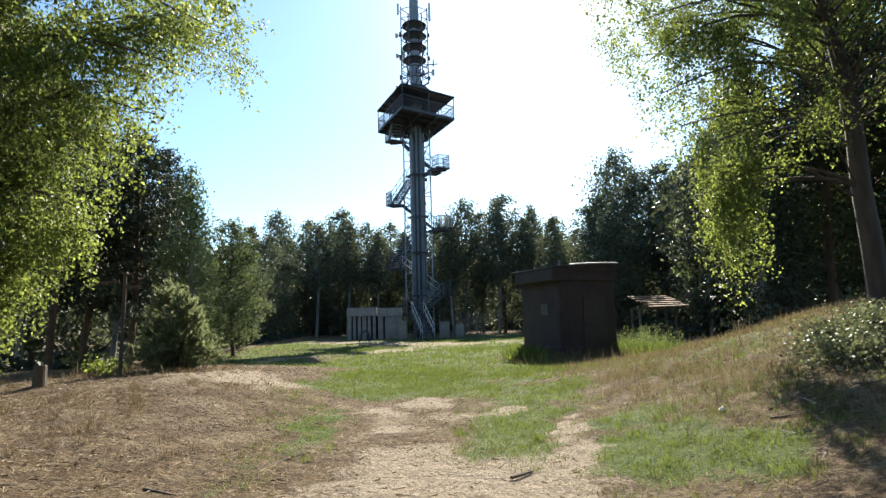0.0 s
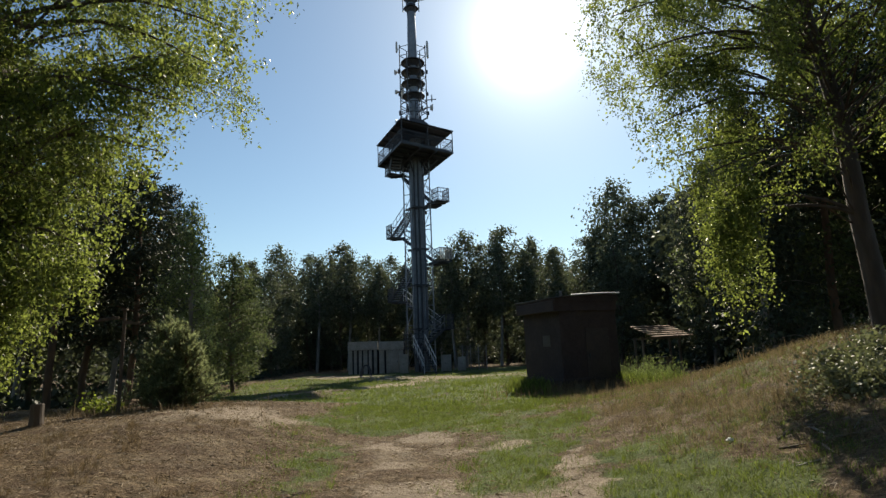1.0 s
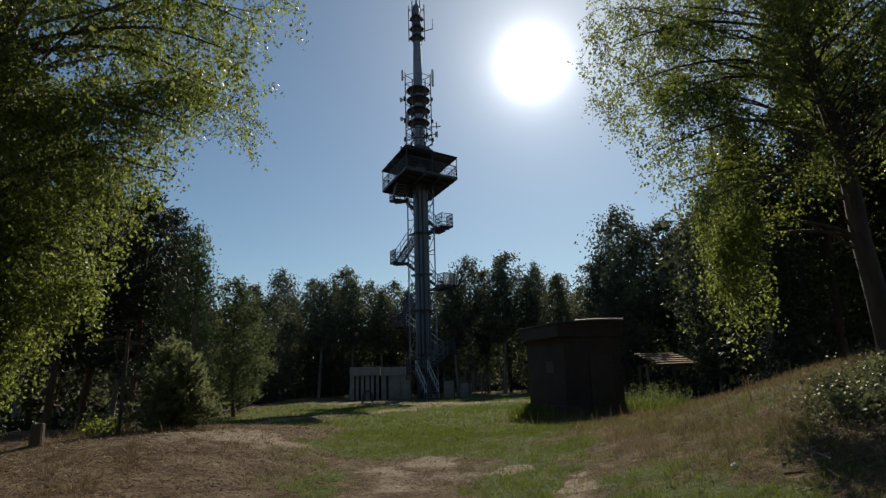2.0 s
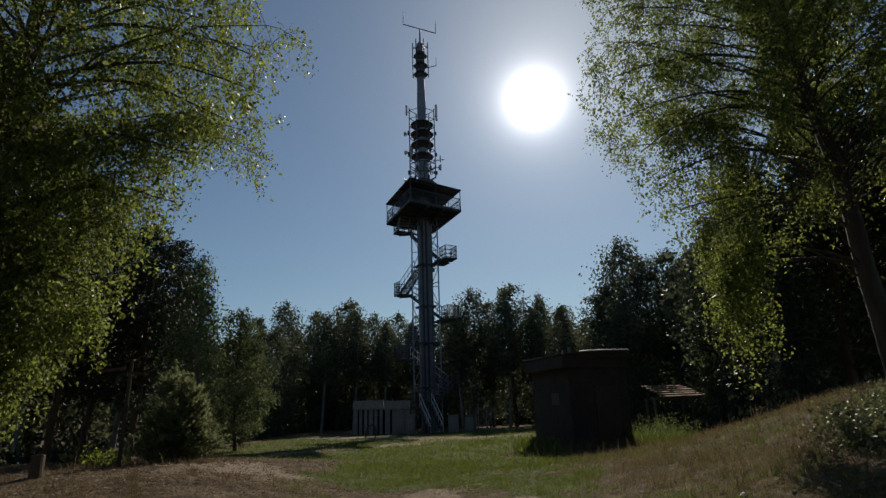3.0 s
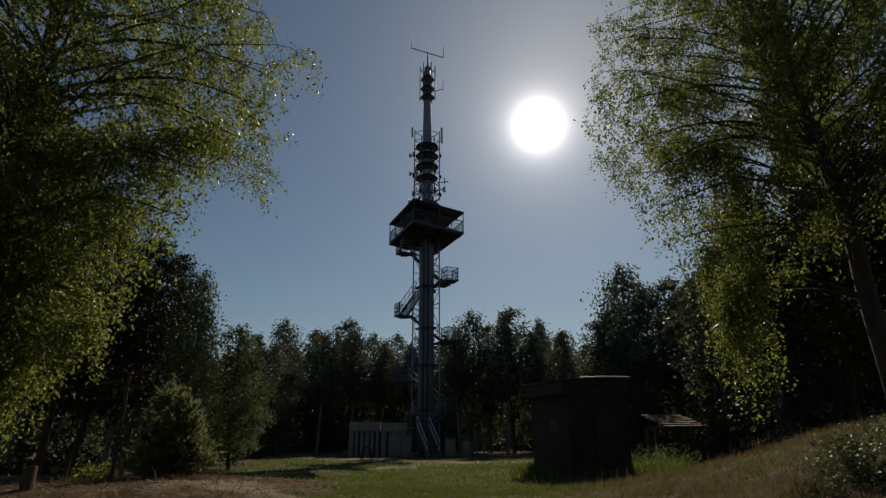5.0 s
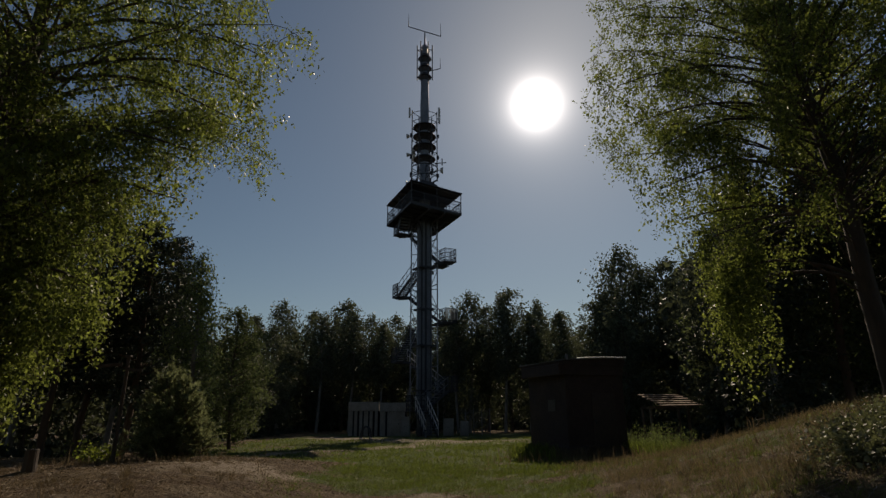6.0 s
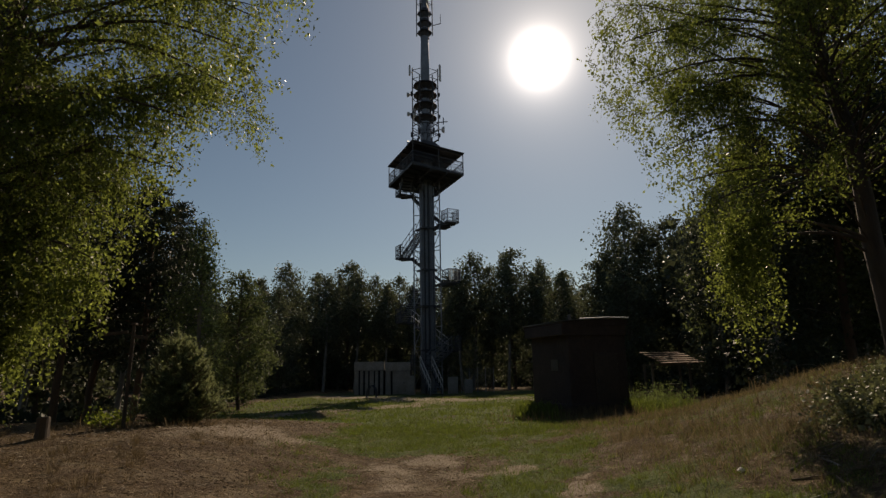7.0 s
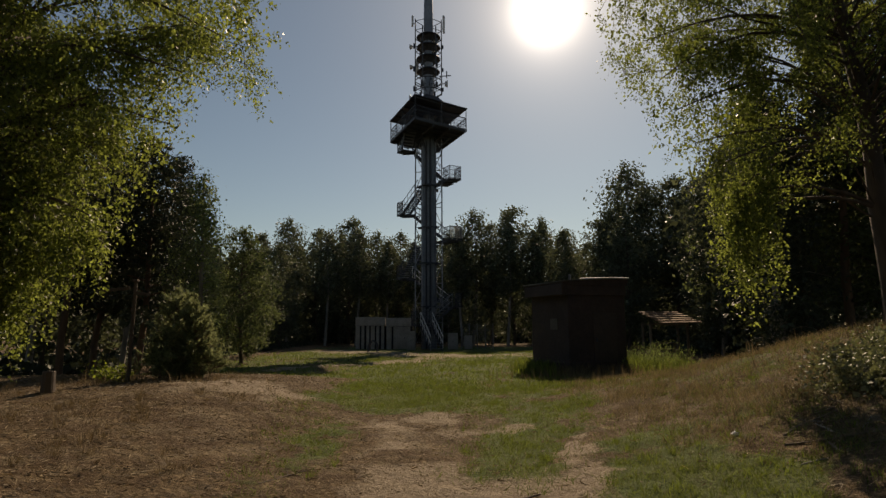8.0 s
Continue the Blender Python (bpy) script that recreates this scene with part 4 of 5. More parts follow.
    add_bar(bm, (0.9, 0, 22.0), (1.85, -0.1, 22.0), 0.06)
    add_tube(bm, (1.5, -0.06, 21.8), (1.5, -0.06, 22.4), 0.05, sides=6)
    part("whip_antenna", bm, "dark_steel", tw)


make_tower()


# ---- things in the tower's yard ----
def slatted_cabin(at, width, h, slats, door):
    """Pale technical cabin: posts, top beam, upright slats; near-black body paints in the gaps' shade."""
    cb = empty("equipment_cabin", at)
    bm = bmesh.new()
    add_box(bm, (width / 2, 1.25, h / 2 - 0.05), (width - 0.1, 2.2, h - 0.12))
    part("body", bm, "shade_black", cb, "recessed wall, shade of the gaps painted near-black")
    bm = bmesh.new()
    add_box(bm, (width / 2, 0.03, h - 0.32), (width, 0.16, 0.64), None, 0.02)
    part("top_beam", bm, "concrete", cb, "pale concrete fascia")
    for k in range(slats):
        x = width * (k + 0.5) / slats
        bm = bmesh.new()
        w = width / slats * (0.58 if k % 3 else 0.8)
        add_box(bm, (x, 0.04 + 0.02 * (k % 2), (h - 0.64) / 2), (w, 0.10, h - 0.66), None, 0.012)
        part("slat", bm, "concrete", cb)
    if door:
        bm = bmesh.new()
        add_box(bm, (width * 0.60, -0.05, 0.85), (0.72, 0.06, 1.7), None, 0.01)
        d = part("door", bm, "concrete", cb, "dull grey sheet steel door")
        bm = bmesh.new()
        add_box(bm, (width * 0.60 + 0.27, -0.10, 0.85), (0.04, 0.05, 0.14))
        part("handle", bm, "dark_steel", d)
    return tagged(cb, "pale concrete equipment cabin with upright slats", "cabin", "cabins at the tower")


slatted_cabin((-7.4, 43.0, -0.02), 2.25, 2.42, 6, False)
slatted_cabin((-5.1, 43.0, -0.02), 1.9, 2.36, 4, True)


def steel_cabinet(at, w, h, label):
    c = empty("switch_cabinet", at)
    bm = bmesh.new()
    add_box(bm, (0, 0, h / 2), (w, 0.45, h), None, 0.015)
    part("body", bm, "concrete", c)
    for q in (-1, 1):
        bm = bmesh.new()
        add_box(bm, (q * w / 4, -0.235, h / 2), (w / 2 - 0.03, 0.02, h - 0.1))
        d = part("door", bm, "concrete", c)
        bm = bmesh.new()
        add_box(bm, (q * 0.05, -0.26, h / 2), (0.02, 0.03, 0.10))
        part("handle", bm, "dark_steel", d)
    return tagged(c, label, "cabinet", "cabinets at the tower")


steel_cabinet((-0.05, 42.6, 0), 0.75, 1.2, "pale grey steel switch cabinet beside the tower stairs")
steel_cabinet((1.1, 43.0, 0), 0.6, 1.0, "low grey steel switch cabinet near the fence")
steel_cabinet((-3.1, 41.9, 0), 0.6, 1.35, "pale grey steel switch cabinet under the tower")


def mesh_fence(x0, x1, y):
    f = empty("wire_fence", (x0, y, 0))
    n = 4
    for k in range(n + 1):
        bm = bmesh.new()
        x = (x1 - x0) * k / n
        add_tube(bm, (x, 0, 0), (x, 0, 1.9), 0.03, sides=8)
        part("post", bm, "steel", f)
    for k in range(n):
        bm = bmesh.new()
        a, b = (x1 - x0) * k / n, (x1 - x0) * (k + 1) / n
        for j in range(9):
            add_bar(bm, (a, 0, 0.1 + j * 0.21), (b, 0, 0.1 + j * 0.21), 0.008)
        for j in range(7):
            x = a + (b - a) * (j + 0.5) / 7
            add_bar(bm, (x, 0, 0.1), (x, 0, 1.8), 0.008)
        part("wire_panel", bm, "steel", f)
    tagged(f, "low grey wire mesh fence round the tower yard", "fence")


mesh_fence(0.6, 3.0, 43.4)


def hoop_rack(at):
    r = empty("bicycle_rack", at)
    for k in range(3):
        bm = bmesh.new()
        prev = None
        for j in range(9):
            a = math.pi * j / 8
            p = Vector((0.32 * math.cos(a), k * 0.4, 0.75 * math.sin(a) + 0.02))
            if prev is not None:
                add_tube(bm, prev, p, 0.03, sides=6)
            prev = p
        part("hoop", bm, "dark_steel", r)
    bm = bmesh.new()
    add_box(bm, (0.32, 0.4, 0.03), (0.06, 1.0, 0.05))
    add_box(bm, (-0.32, 0.4, 0.03), (0.06, 1.0, 0.05))
    part("base_rail", bm, "steel", r)
    tagged(r, "dark steel hoop rack on the sand before the cabins", "rack")


hoop_rack((-5.4, 38.0, 0))


# ---- brown hut in the clearing ----
def make_hut():
    at, turn = (4.95, 22.9, 0), 23.0
    hut = empty("utility_hut", at, turn)
    S, H = 2.62, 3.5
    bm = bmesh.new()
    add_box(bm, (0, 0, (H - 0.6) / 2 - 0.1), (S, S, H - 0.6 + 0.2), None, 0.03)
    part("wall", bm, "hut_wall", hut, "dark brown rendered wall")
    bm = bmesh.new()
    add_box(bm, (0, 0, 0.10), (S + 0.10, S + 0.10, 0.5), None, 0.03)
    part("plinth", bm, "hut_wall", hut)
    bm = bmesh.new()
    add_box(bm, (-0.14, -0.02, H - 0.48), (S + 0.30, S + 0.10, 0.40), None, 0.02)
    part("fascia", bm, "hut_wall", hut, "deep dark fascia under the roof")
    # slightly vaulted sheet roof with an overhang
    w = S / 2 + 0.16
    xs = np.linspace(-S / 2 - 0.30, S / 2 + 0.10, 13)
    rise = np.linspace(0, 1, 13)
    top = H - 0.15 + 0.15 * (1 - (1 - rise) ** 2)
    v, f = [], []
    for x, z in zip(xs, top):
        for y, dz in ((-w, 0), (w, 0), (w, -0.025), (-w, -0.025)):
            v.append((x, y, z + dz))
    for i in range(12):
        for k in range(4):
            f.append((i * 4 + k, i * 4 + (k + 1) % 4, i * 4 + 4 + (k + 1) % 4, i * 4 + 4 + k))
    f += [(0, 3, 2, 1), (48, 49, 50, 51)]
    g = bmesh.new()
    ring = [[g.verts.new((x, y * (w - 0.05), z)) for x, z in [(xs[0] + 0.05, H - 0.30), *((x * 0.985, z - 0.05) for x, z in zip(xs, top)), (xs[-1] - 0.05, H - 0.30)]] for y in (-1, 1)]
    g.faces.new(ring[0][::-1]), g.faces.new(ring[1])
    for i in range(len(ring[0])):
        k = (i + 1) % len(ring[0])
        g.faces.new((ring[0][i], ring[0][k], ring[1][k], ring[1][i]))
    part("eaves_board", g, "hut_wall", hut, "dark closed eaves")
    me = np_mesh("roof", np.array(v), np.array(f))
    roof = link_mesh("roof", me, "roof_felt", hut, "pale grey vaulted sheet roof")
    # pale strip added as the sun's glint along the front roof edge
    bm = bmesh.new()
    for i in range(3, 12):
        add_tube(bm, (xs[i], -w - 0.012, top[i] + 0.004), (xs[i + 1], -w - 0.012, top[i + 1] + 0.004), 0.03, sides=6)
    part("sunlit_edge", bm, "pale_cover_and_sunlit", roof, "pale strip standing in for the sunlit roof edge")
    bm = bmesh.new()
    add_box(bm, (-0.9, -0.9, H + 0.02), (0.10, 0.10, 0.22), None, 0.02)
    part("vent_cap", bm, "roof_felt", roof)
    bm = bmesh.new()
    add_box(bm, (0.30, -S / 2 - 0.02, 1.15), (1.05, 0.05, 2.05), None, 0.008)
    d = part("door", bm, "hut_door", hut, "dark brown steel door")
    bm = bmesh.new()
    add_box(bm, (-0.12, -S / 2 - 0.07, 1.15), (0.03, 0.06, 0.16), None, 0.006)
    part("handle", bm, "dark_steel", d)
    bm = bmesh.new()
    add_box(bm, (-S / 2 - 0.012, -0.35, 1.75), (0.02, 0.5, 0.42))
    part("notice_plate", bm, "faded", hut, "faded pale notice plate")
    tagged(hut, "square dark brown utility hut with overhanging pale roof", "hut")


make_hut()


# ---- small roofed shelter ----
def make_shelter():
    sh = empty("rest_shelter", (11.5, 31.3, float(height(11.5, 31.3))), -4)
    for x in (-0.95, 0.95):
        for y in (-0.7, 0.9):
            bm = bmesh.new()
            add_box(bm, (x, y, 0.9), (0.12, 0.12, 1.8), None, 0.01)
            part("post", bm, "old_wood", sh)
    for k in range(6):      # lapped boards of the slope that faces the clearing
        u = (k + 0.5) / 6
        bm = bmesh.new()
        add_box(bm, (0.72 * (0.5 - u), 0.15 - 2.0 * (1 - u), 1.78 + 0.66 * u), (2.1, 0.27, 0.045),
                pose(0, 0, 0, 9.0, 0, 0) @ pose(0, 0, 0, 0, 0.6 * (k % 3) - 0.6, 0), 0.006)
        part("roof_board", bm, "red_plank", sh, "red-brown roof board")
    bm = bmesh.new()
    add_bar(bm, (-1.05, 0.15, 2.36), (1.05, 0.15, 2.36), 0.08)
    add_bar(bm, (-1.05, -0.7, 1.74), (1.0, -0.7, 1.74), 0.09)
    add_bar(bm, (-1.05, 0.9, 1.74), (1.0, 0.9, 1.74), 0.09)
    part("roof_beam", bm, "old_wood", sh)
    bm = bmesh.new()
    add_box(bm, (0, 0.1, 0.72), (1.5, 0.6, 0.05), None, 0.01)
    add_box(bm, (-0.5, 0.1, 0.35), (0.08, 0.5, 0.70))
    add_box(bm, (0.5, 0.1, 0.35), (0.08, 0.5, 0.70))
    part("table", bm, "old_wood", sh)
    bm = bmesh.new()
    add_box(bm, (-0.4, -1.1, 0.45), (1.5, 0.28, 0.05), None, 0.01)
    add_box(bm, (-0.9, -1.1, 0.22), (0.08, 0.25, 0.44))
    add_box(bm, (0.1, -1.1, 0.22), (0.08, 0.25, 0.44))
    part("bench", bm, "old_wood", sh, "pale worn bench board")
    tagged(sh, "open wooden rest shelter with red-brown board roof", "shelter")


make_shelter()


# ---- post, stump, small pine ----
def make_signpost():
    z = float(height(-7.15, 12.6))
    p = empty("signpost", (-7.15, 12.6, z - 0.05))
    bm = bmesh.new()
    add_tube(bm, (0, 0, 0), (0.03, 0, 2.30), 0.042, 0.036, 10)
    part("post", bm, "dark_bark", p)
    bm = bmesh.new()
    add_box(bm, (0.03, 0, 2.30), (0.12, 0.12, 0.05), None, 0.01)
    part("cap", bm, "dark_bark", p)
    for x, z0, tilt, w in ((-0.38, 2.10, -5, 0.64), (0.22, 2.0, 6, 0.36)):
        bm = bmesh.new()
        add_box(bm, (x, -0.06, z0), (w, 0.025, 0.07), pose(0, 0, 0, 0, tilt, 0), 0.006)
        part("sign_board", bm, "dark_bark", p, "narrow weathered direction board")
    tagged(p, "slim wooden signpost with two narrow weathered boards", "signpost")


make_signpost()


def make_stump():
    rng = np.random.RandomState(5)
    z = float(height(-7.5, 10.6))
    s = empty("cut_stump", (-7.5, 10.6, z - 0.08))
    n = 14
    a = np.arange(n) * 2 * np.pi / n
    wob = 1 + 0.10 * rng.randn(n)
    lv = [(0, 0.15), (0.06, 0.115), (0.25, 0.10), (0.46, 0.098), (0.475, 0.085)]
    v = np.concatenate([np.stack([np.cos(a) * r * wob, np.sin(a) * r * wob, np.full(n, h)], 1) for h, r in lv] + [[[0, 0, 0.478]]])
    f = [(i * n + k, i * n + (k + 1) % n, i * n + n + (k + 1) % n, i * n + n + k) for i in range(4) for k in range(n)]
    bm = bmesh.new()
    vs = [bm.verts.new(p) for p in v]
    for q in f:
        bm.faces.new([vs[i] for i in q])
    for k in range(n):
        bm.faces.new([vs[4 * n + k], vs[4 * n + (k + 1) % n], vs[-1]])
    part("wood", bm, "dark_bark", s)
    tagged(s, "short sawn wooden post stump in dry grass", "stump")


make_stump()


def small_pine(at, h, spread, seed):
    """A young pine: whorls of upswept boughs, each ending in brushes of long needles."""
    rng = np.random.RandomState(seed)
    tree = empty("young_pine", at)
    lines, pts, ways = [(np.array([[0, 0, 0], [0.03, 0, h * 0.5], [0, 0.02, h * 0.97]]), [0.05, 0.032, 0.010])], [], []

    def brush(c, w, ln, m):
        lines.append((np.array([c, c + w * ln]), [0.006, 0.004]))
        pts.append(c + w * ln * (0.15 + 0.9 * rng.rand(m)[:, None]))
        ways.append(w * 0.9 + rng.normal(size=(m, 3)) * 0.48)

    whorls = 9
    for k in range(whorls):
        f = 0.02 + 0.88 * k / (whorls - 1)
        n = 9 if k < 5 else 6
        for j in range(n):
            a = j * 6.283 / n + k * 0.7 + rng.normal() * 0.25
            r = (spread * (1 - f) ** 0.8 + 0.08) * (0.55 + 0.55 * rng.rand())
            s = np.array([0, 0, h * f * 0.88 + 0.10 * rng.rand()])
            e = s + np.array([np.cos(a) * r, np.sin(a) * r, (0.28 + 0.5 * f) * r])
            b = bough(rng, s, e, 7, -0.12)
            lines.append((b, np.linspace(0.016, 0.005, 7)))
            for q in range(9):
                i = rng.randint(2, 7)
                w = (b[min(i + 1, 6)] - b[i - 1])
                w = w / (np.linalg.norm(w) + 1e-6) + rng.normal(size=3) * 0.55 + [0, 0, 0.55]
                brush(b[i], w / np.linalg.norm(w), 0.13 + 0.15 * rng.rand(), 30)
    for q in range(5):
        w = np.array([0.35 * np.cos(q * 1.3), 0.35 * np.sin(q * 1.3), 1.0]) if q else np.array([0, 0, 1.0])
        brush(np.array([0, 0.02, h * (0.93 if q else 0.97)]), w / np.linalg.norm(w), 0.30 if q == 0 else 0.2, 46)
    at_, w_ = np.concatenate(pts), np.concatenate(ways)
    w_ /= np.linalg.norm(w_, axis=1)[:, None]
    side = np.cross(w_, rng.normal(size=w_.shape))
    side /= np.linalg.norm(side, axis=1)[:, None]
    v = np.stack([at_ - side * 0.009, at_ + side * 0.009, at_ + w_ * (0.07 + 0.05 * rng.rand(len(at_)))[:, None]], 1).reshape(-1, 3)
    link_mesh("trunk", np_mesh("trunk", *tubes(lines, 4)), "pine_bark", tree)
    link_mesh("needles", np_mesh("needles", v, np.arange(len(v)).reshape(-1, 3)), "young_needle", tree)
    return tagged(tree, "bushy young pine with pale green shoots", "pine", "young pines")


small_pine((-6.72, 13.8, float(height(-6.72, 13.8)) - 0.12), 2.25, 0.80, 31)
small_pine((-6.2, 13.65, float(height(-6.2, 13.65)) - 0.12), 1.85, 0.74, 32)
small_pine((-6.45, 13.5, float(height(-6.45, 13.5)) - 0.10), 1.1, 0.66, 33)


def bush(name, seed, at, size, count, leaf, mat, label, category, stems=14):
    """A low leafy bush of arching stems."""
    rng = np.random.RandomState(seed)
    b = empty(name, (at[0], at[1], float(height(at[0], at[1])) - 0.03))
    lines, pts = [], []
    for k in range(stems):
        a = rng.rand() * 6.283
        r = 0.35 + 0.65 * rng.rand()
        e = np.array([np.cos(a) * size[0] * r, np.sin(a) * size[1] * r, 0.0])
        e[2] = size[2] * (0.25 + 0.65 * rng.rand()) * (1.15 - 0.6 * r * r) + float(height(at[0] + e[0], at[1] + e[1]) - height(at[0], at[1]))
        s = np.array([e[0] * 0.25, e[1] * 0.25, 0.0])
        p = bough(rng, s, e, 8, 0.15, 0.12)
        lines.append((p, np.linspace(0.009, 0.003, 8)))
        u = rng.rand(count // stems) ** 0.6 * 6.99
        i = u.astype(int)
        pts.append(p[i] + (p[i + 1] - p[i]) * (u - i)[:, None] + rng.normal(size=(len(u), 3)) * [0.14, 0.14, 0.10])
    v, f = leaves(rng, np.concatenate(pts), leaf, 0.1, 0.7)
    link_mesh("stems", np_mesh("stems", *tubes(lines, 4)), "dark_bark", b)
    link_mesh("leaves", np_mesh("leaves", v, f), mat, b)
    return tagged(b, label, category)


bush("bramble_bush", 41, (6.6, 8.8), (1.7, 1.3, 0.58), 5000, 0.060, "bramble", "sprawling bramble with glossy leaves on the bank", "bush", 26)
bush("bramble_bush", 42, (6.0, 7.9), (1.2, 0.8, 0.42), 2900, 0.060, "bramble", "low bramble with pale leaf undersides on dry grass", "bush", 20)
bush("bramble_bush", 43, (7.9, 7.9), (1.5, 1.1, 0.6), 4000, 0.064, "bramble", "sprawling bramble with glossy leaves on the bank", "bush", 20)
bush("leafy_shrub", 44, (-7.9, 13.2), (0.55, 0.4, 0.55), 500, 0.075, "shrub", "small lime green shrub in the dry grass", "shrub", 12)


# ---- grass and litter ----
def blades(seed, n, box, chance, length, width, lean=0.5, bent=True):
    rng = np.random.RandomState(seed)
    x, y = rng.uniform(box[0], box[1], n), box[2] + (box[3] - box[2]) * rng.rand(n) ** 1.35
    keep = rng.rand(n) < chance(x, y)
    x, y = x[keep], y[keep]
    n = len(x)
    z = height(x, y) - 0.01
    ln = length[0] + (length[1] - length[0]) * rng.rand(n) ** 2
    a = rng.rand(n) * 6.283
    tilt = rng.normal(size=(n, 2)) * lean * ln[:, None]
    w = width * (0.6 + 0.8 * rng.rand(n)) * (1 + 0.05 * y)
    root = np.stack([x, y, z], 1)
    s = np.stack([np.cos(a) * w, np.sin(a) * w, np.zeros(n)], 1)
    mid = root + np.stack([tilt[:, 0] * 0.35, tilt[:, 1] * 0.35, ln * 0.6], 1)
    tip = root + np.stack([tilt[:, 0], tilt[:, 1], ln * 0.95], 1)
    if not bent:
        return np.stack([root - s, root + s, tip], 1).reshape(-1, 3), np.arange(3 * n).reshape(-1, 3)
    v = np.stack([root - s, root + s, mid + s * 0.7, mid - s * 0.7, tip], 1).reshape(-1, 3)
    b = np.arange(n)[:, None] * 5
    return v, np.concatenate([b + [0, 1, 2], b + [0, 2, 3], b + [3, 2, 4]])


def clumps(seed, x, y, per, tall, width):
    """Tufts of outward-leaning blades round the given feet."""
    rng = np.random.RandomState(seed)
    n = len(x) * per
    k = np.repeat(np.arange(len(x)), per)
    size = (0.55 + 0.9 * rng.rand(len(x)))[k]
    a, r = rng.rand(n) * 6.283, rng.rand(n) ** 0.7 * 0.09 * size
    bx, by = x[k] + np.cos(a) * r, y[k] + np.sin(a) * r
    ln = tall * size * (0.5 + 0.6 * rng.rand(n))
    out = 0.25 + 0.45 * rng.rand(n)
    root = np.stack([bx, by, height(bx, by) - 0.01], 1)
    s = np.stack([-np.sin(a), np.cos(a), np.zeros(n)], 1) * (width * (0.7 + 0.6 * rng.rand(n)))[:, None]
    way = np.stack([np.cos(a), np.sin(a)], 1) + rng.normal(size=(n, 2)) * 0.5
    mid = root + np.concatenate([way * (ln * out * 0.4)[:, None], (ln * 0.62)[:, None]], 1)
    tip = root + np.concatenate([way * (ln * out)[:, None], (ln * 0.92)[:, None]], 1)
    v = np.stack([root - s, root + s, mid + s * 0.7, mid - s * 0.7, tip], 1).reshape(-1, 3)
    b = np.arange(n)[:, None] * 5
    return v, np.concatenate([b + [0, 1, 2], b + [0, 2, 3], b + [3, 2, 4]])


def scatter(seed, n, box, chance):
    rng = np.random.RandomState(seed)
    x, y = rng.uniform(box[0], box[1], n), box[2] + (box[3] - box[2]) * rng.rand(n) ** 1.2
    keep = rng.rand(n) < chance(x, y)
    return x[keep], y[keep]


def add_grass():
    green = lambda x, y: cover(x, y)[0] * (1 - 0.9 * cover(x, y)[1]) * smooth(2.2, 3.5, np.hypot(x, y))
    dry = lambda x, y: (0.45 + 0.55 * smooth(-2, 2, x)) * (1 - 0.75 * cover(x, y)[0]) * (1 - 0.85 * cover(x, y)[1]) * smooth(2.2, 3.5, np.hypot(x, y))
    tufts = lambda x, y: green(x, y) * np.clip(0.15 + 1.5 * patch(x, y, 0.22, 12), 0, 1)
    sets = [
        ("meadow_grass", "grass", blades(61, 280000, (-3.5, 9, 3.8, 17), tufts, (0.02, 0.125), 0.0032, 0.6, False), "short green meadow grass"),
        ("meadow_grass", "grass", blades(62, 60000, (-12, 12, 15, 38), green, (0.04, 0.15), 0.006), "green meadow grass across the clearing"),
        ("dry_grass", "straw", blades(63, 190000, (-11, 11, 3.6, 17), dry, (0.015, 0.075), 0.0024, 0.8, False), "trampled dry grass stalks"),
    ]
    by_hut = lambda x, y: np.clip(np.exp(-((x - 7.5) / 1.0) ** 4 - ((y - 21.6) / 1.6) ** 2) + 0.9 * np.exp(-((x - 3.0) / 0.5) ** 2 - ((y - 21.2) / 1.2) ** 2), 0, 1)
    sets.append(("tall_grass", "grass", blades(64, 90000, (1.5, 12, 17, 27), by_hut, (0.2, 0.62), 0.008, 0.34), "tall rank green grass beside the hut"))
    x, y = scatter(95, 24000, (5.5, 9.5, 19, 25), by_hut)
    rng = np.random.RandomState(96)
    tall = 0.25 + 0.9 * np.clip(1.6 * patch(x, y, 0.35, 16) - 0.3, 0, 1)
    v, f = leaves(rng, np.stack([x, y, height(x, y) + 0.03 + tall * rng.rand(len(x))], 1), 0.085, 0.7, 0.2)
    sets.append(("tall_weeds", "weed", (v, f), "waist-high leafy grey-green weeds beside the hut"))
    stalk = lambda x, y: np.clip(np.exp(-((x - 4.6) / 1.9) ** 2 - ((y - 19.0) / 1.3) ** 2) * 0.8 + 0.03 * smooth(3, 6, x) + 0.35 * np.exp(-((x + 6.6) / 1.1) ** 2 - ((y - 13.0) / 0.8) ** 2), 0, 1) * smooth(4, 6, y)
    sets.append(("seed_stalks", "straw", blades(65, 90000, (-10, 12, 5, 21), stalk, (0.15, 0.5), 0.004, 0.3), "pale standing seed stalks"))
    slope = lambda x, y: np.clip(smooth(2.4, 4.0, x + 1.2 * (patch(x, y, 1.1, 17) - 0.5)) * smooth(6.5, 9.5, y) * np.clip(1.7 * patch(x, y, 0.5, 18) - 0.35, 0, 1), 0, 1)
    sets.append(("bank_grass", "bank_straw", blades(68, 110000, (2.0, 9.0, 5, 19), slope, (0.05, 0.22), 0.0022, 0.55), "fine brown dry grass standing on the bank"))
    # dead weeds whose dark colour also paints in the shadow at the hut's foot
    skirt = lambda x, y: np.exp(-np.maximum(np.abs((x - 4.85) * 0.92 + (y - 22.6) * 0.39) - 1.35, 0) ** 2 * 6 - ((y - 20.75 - 0.36 * (x - 4.9)) / 0.55) ** 2)
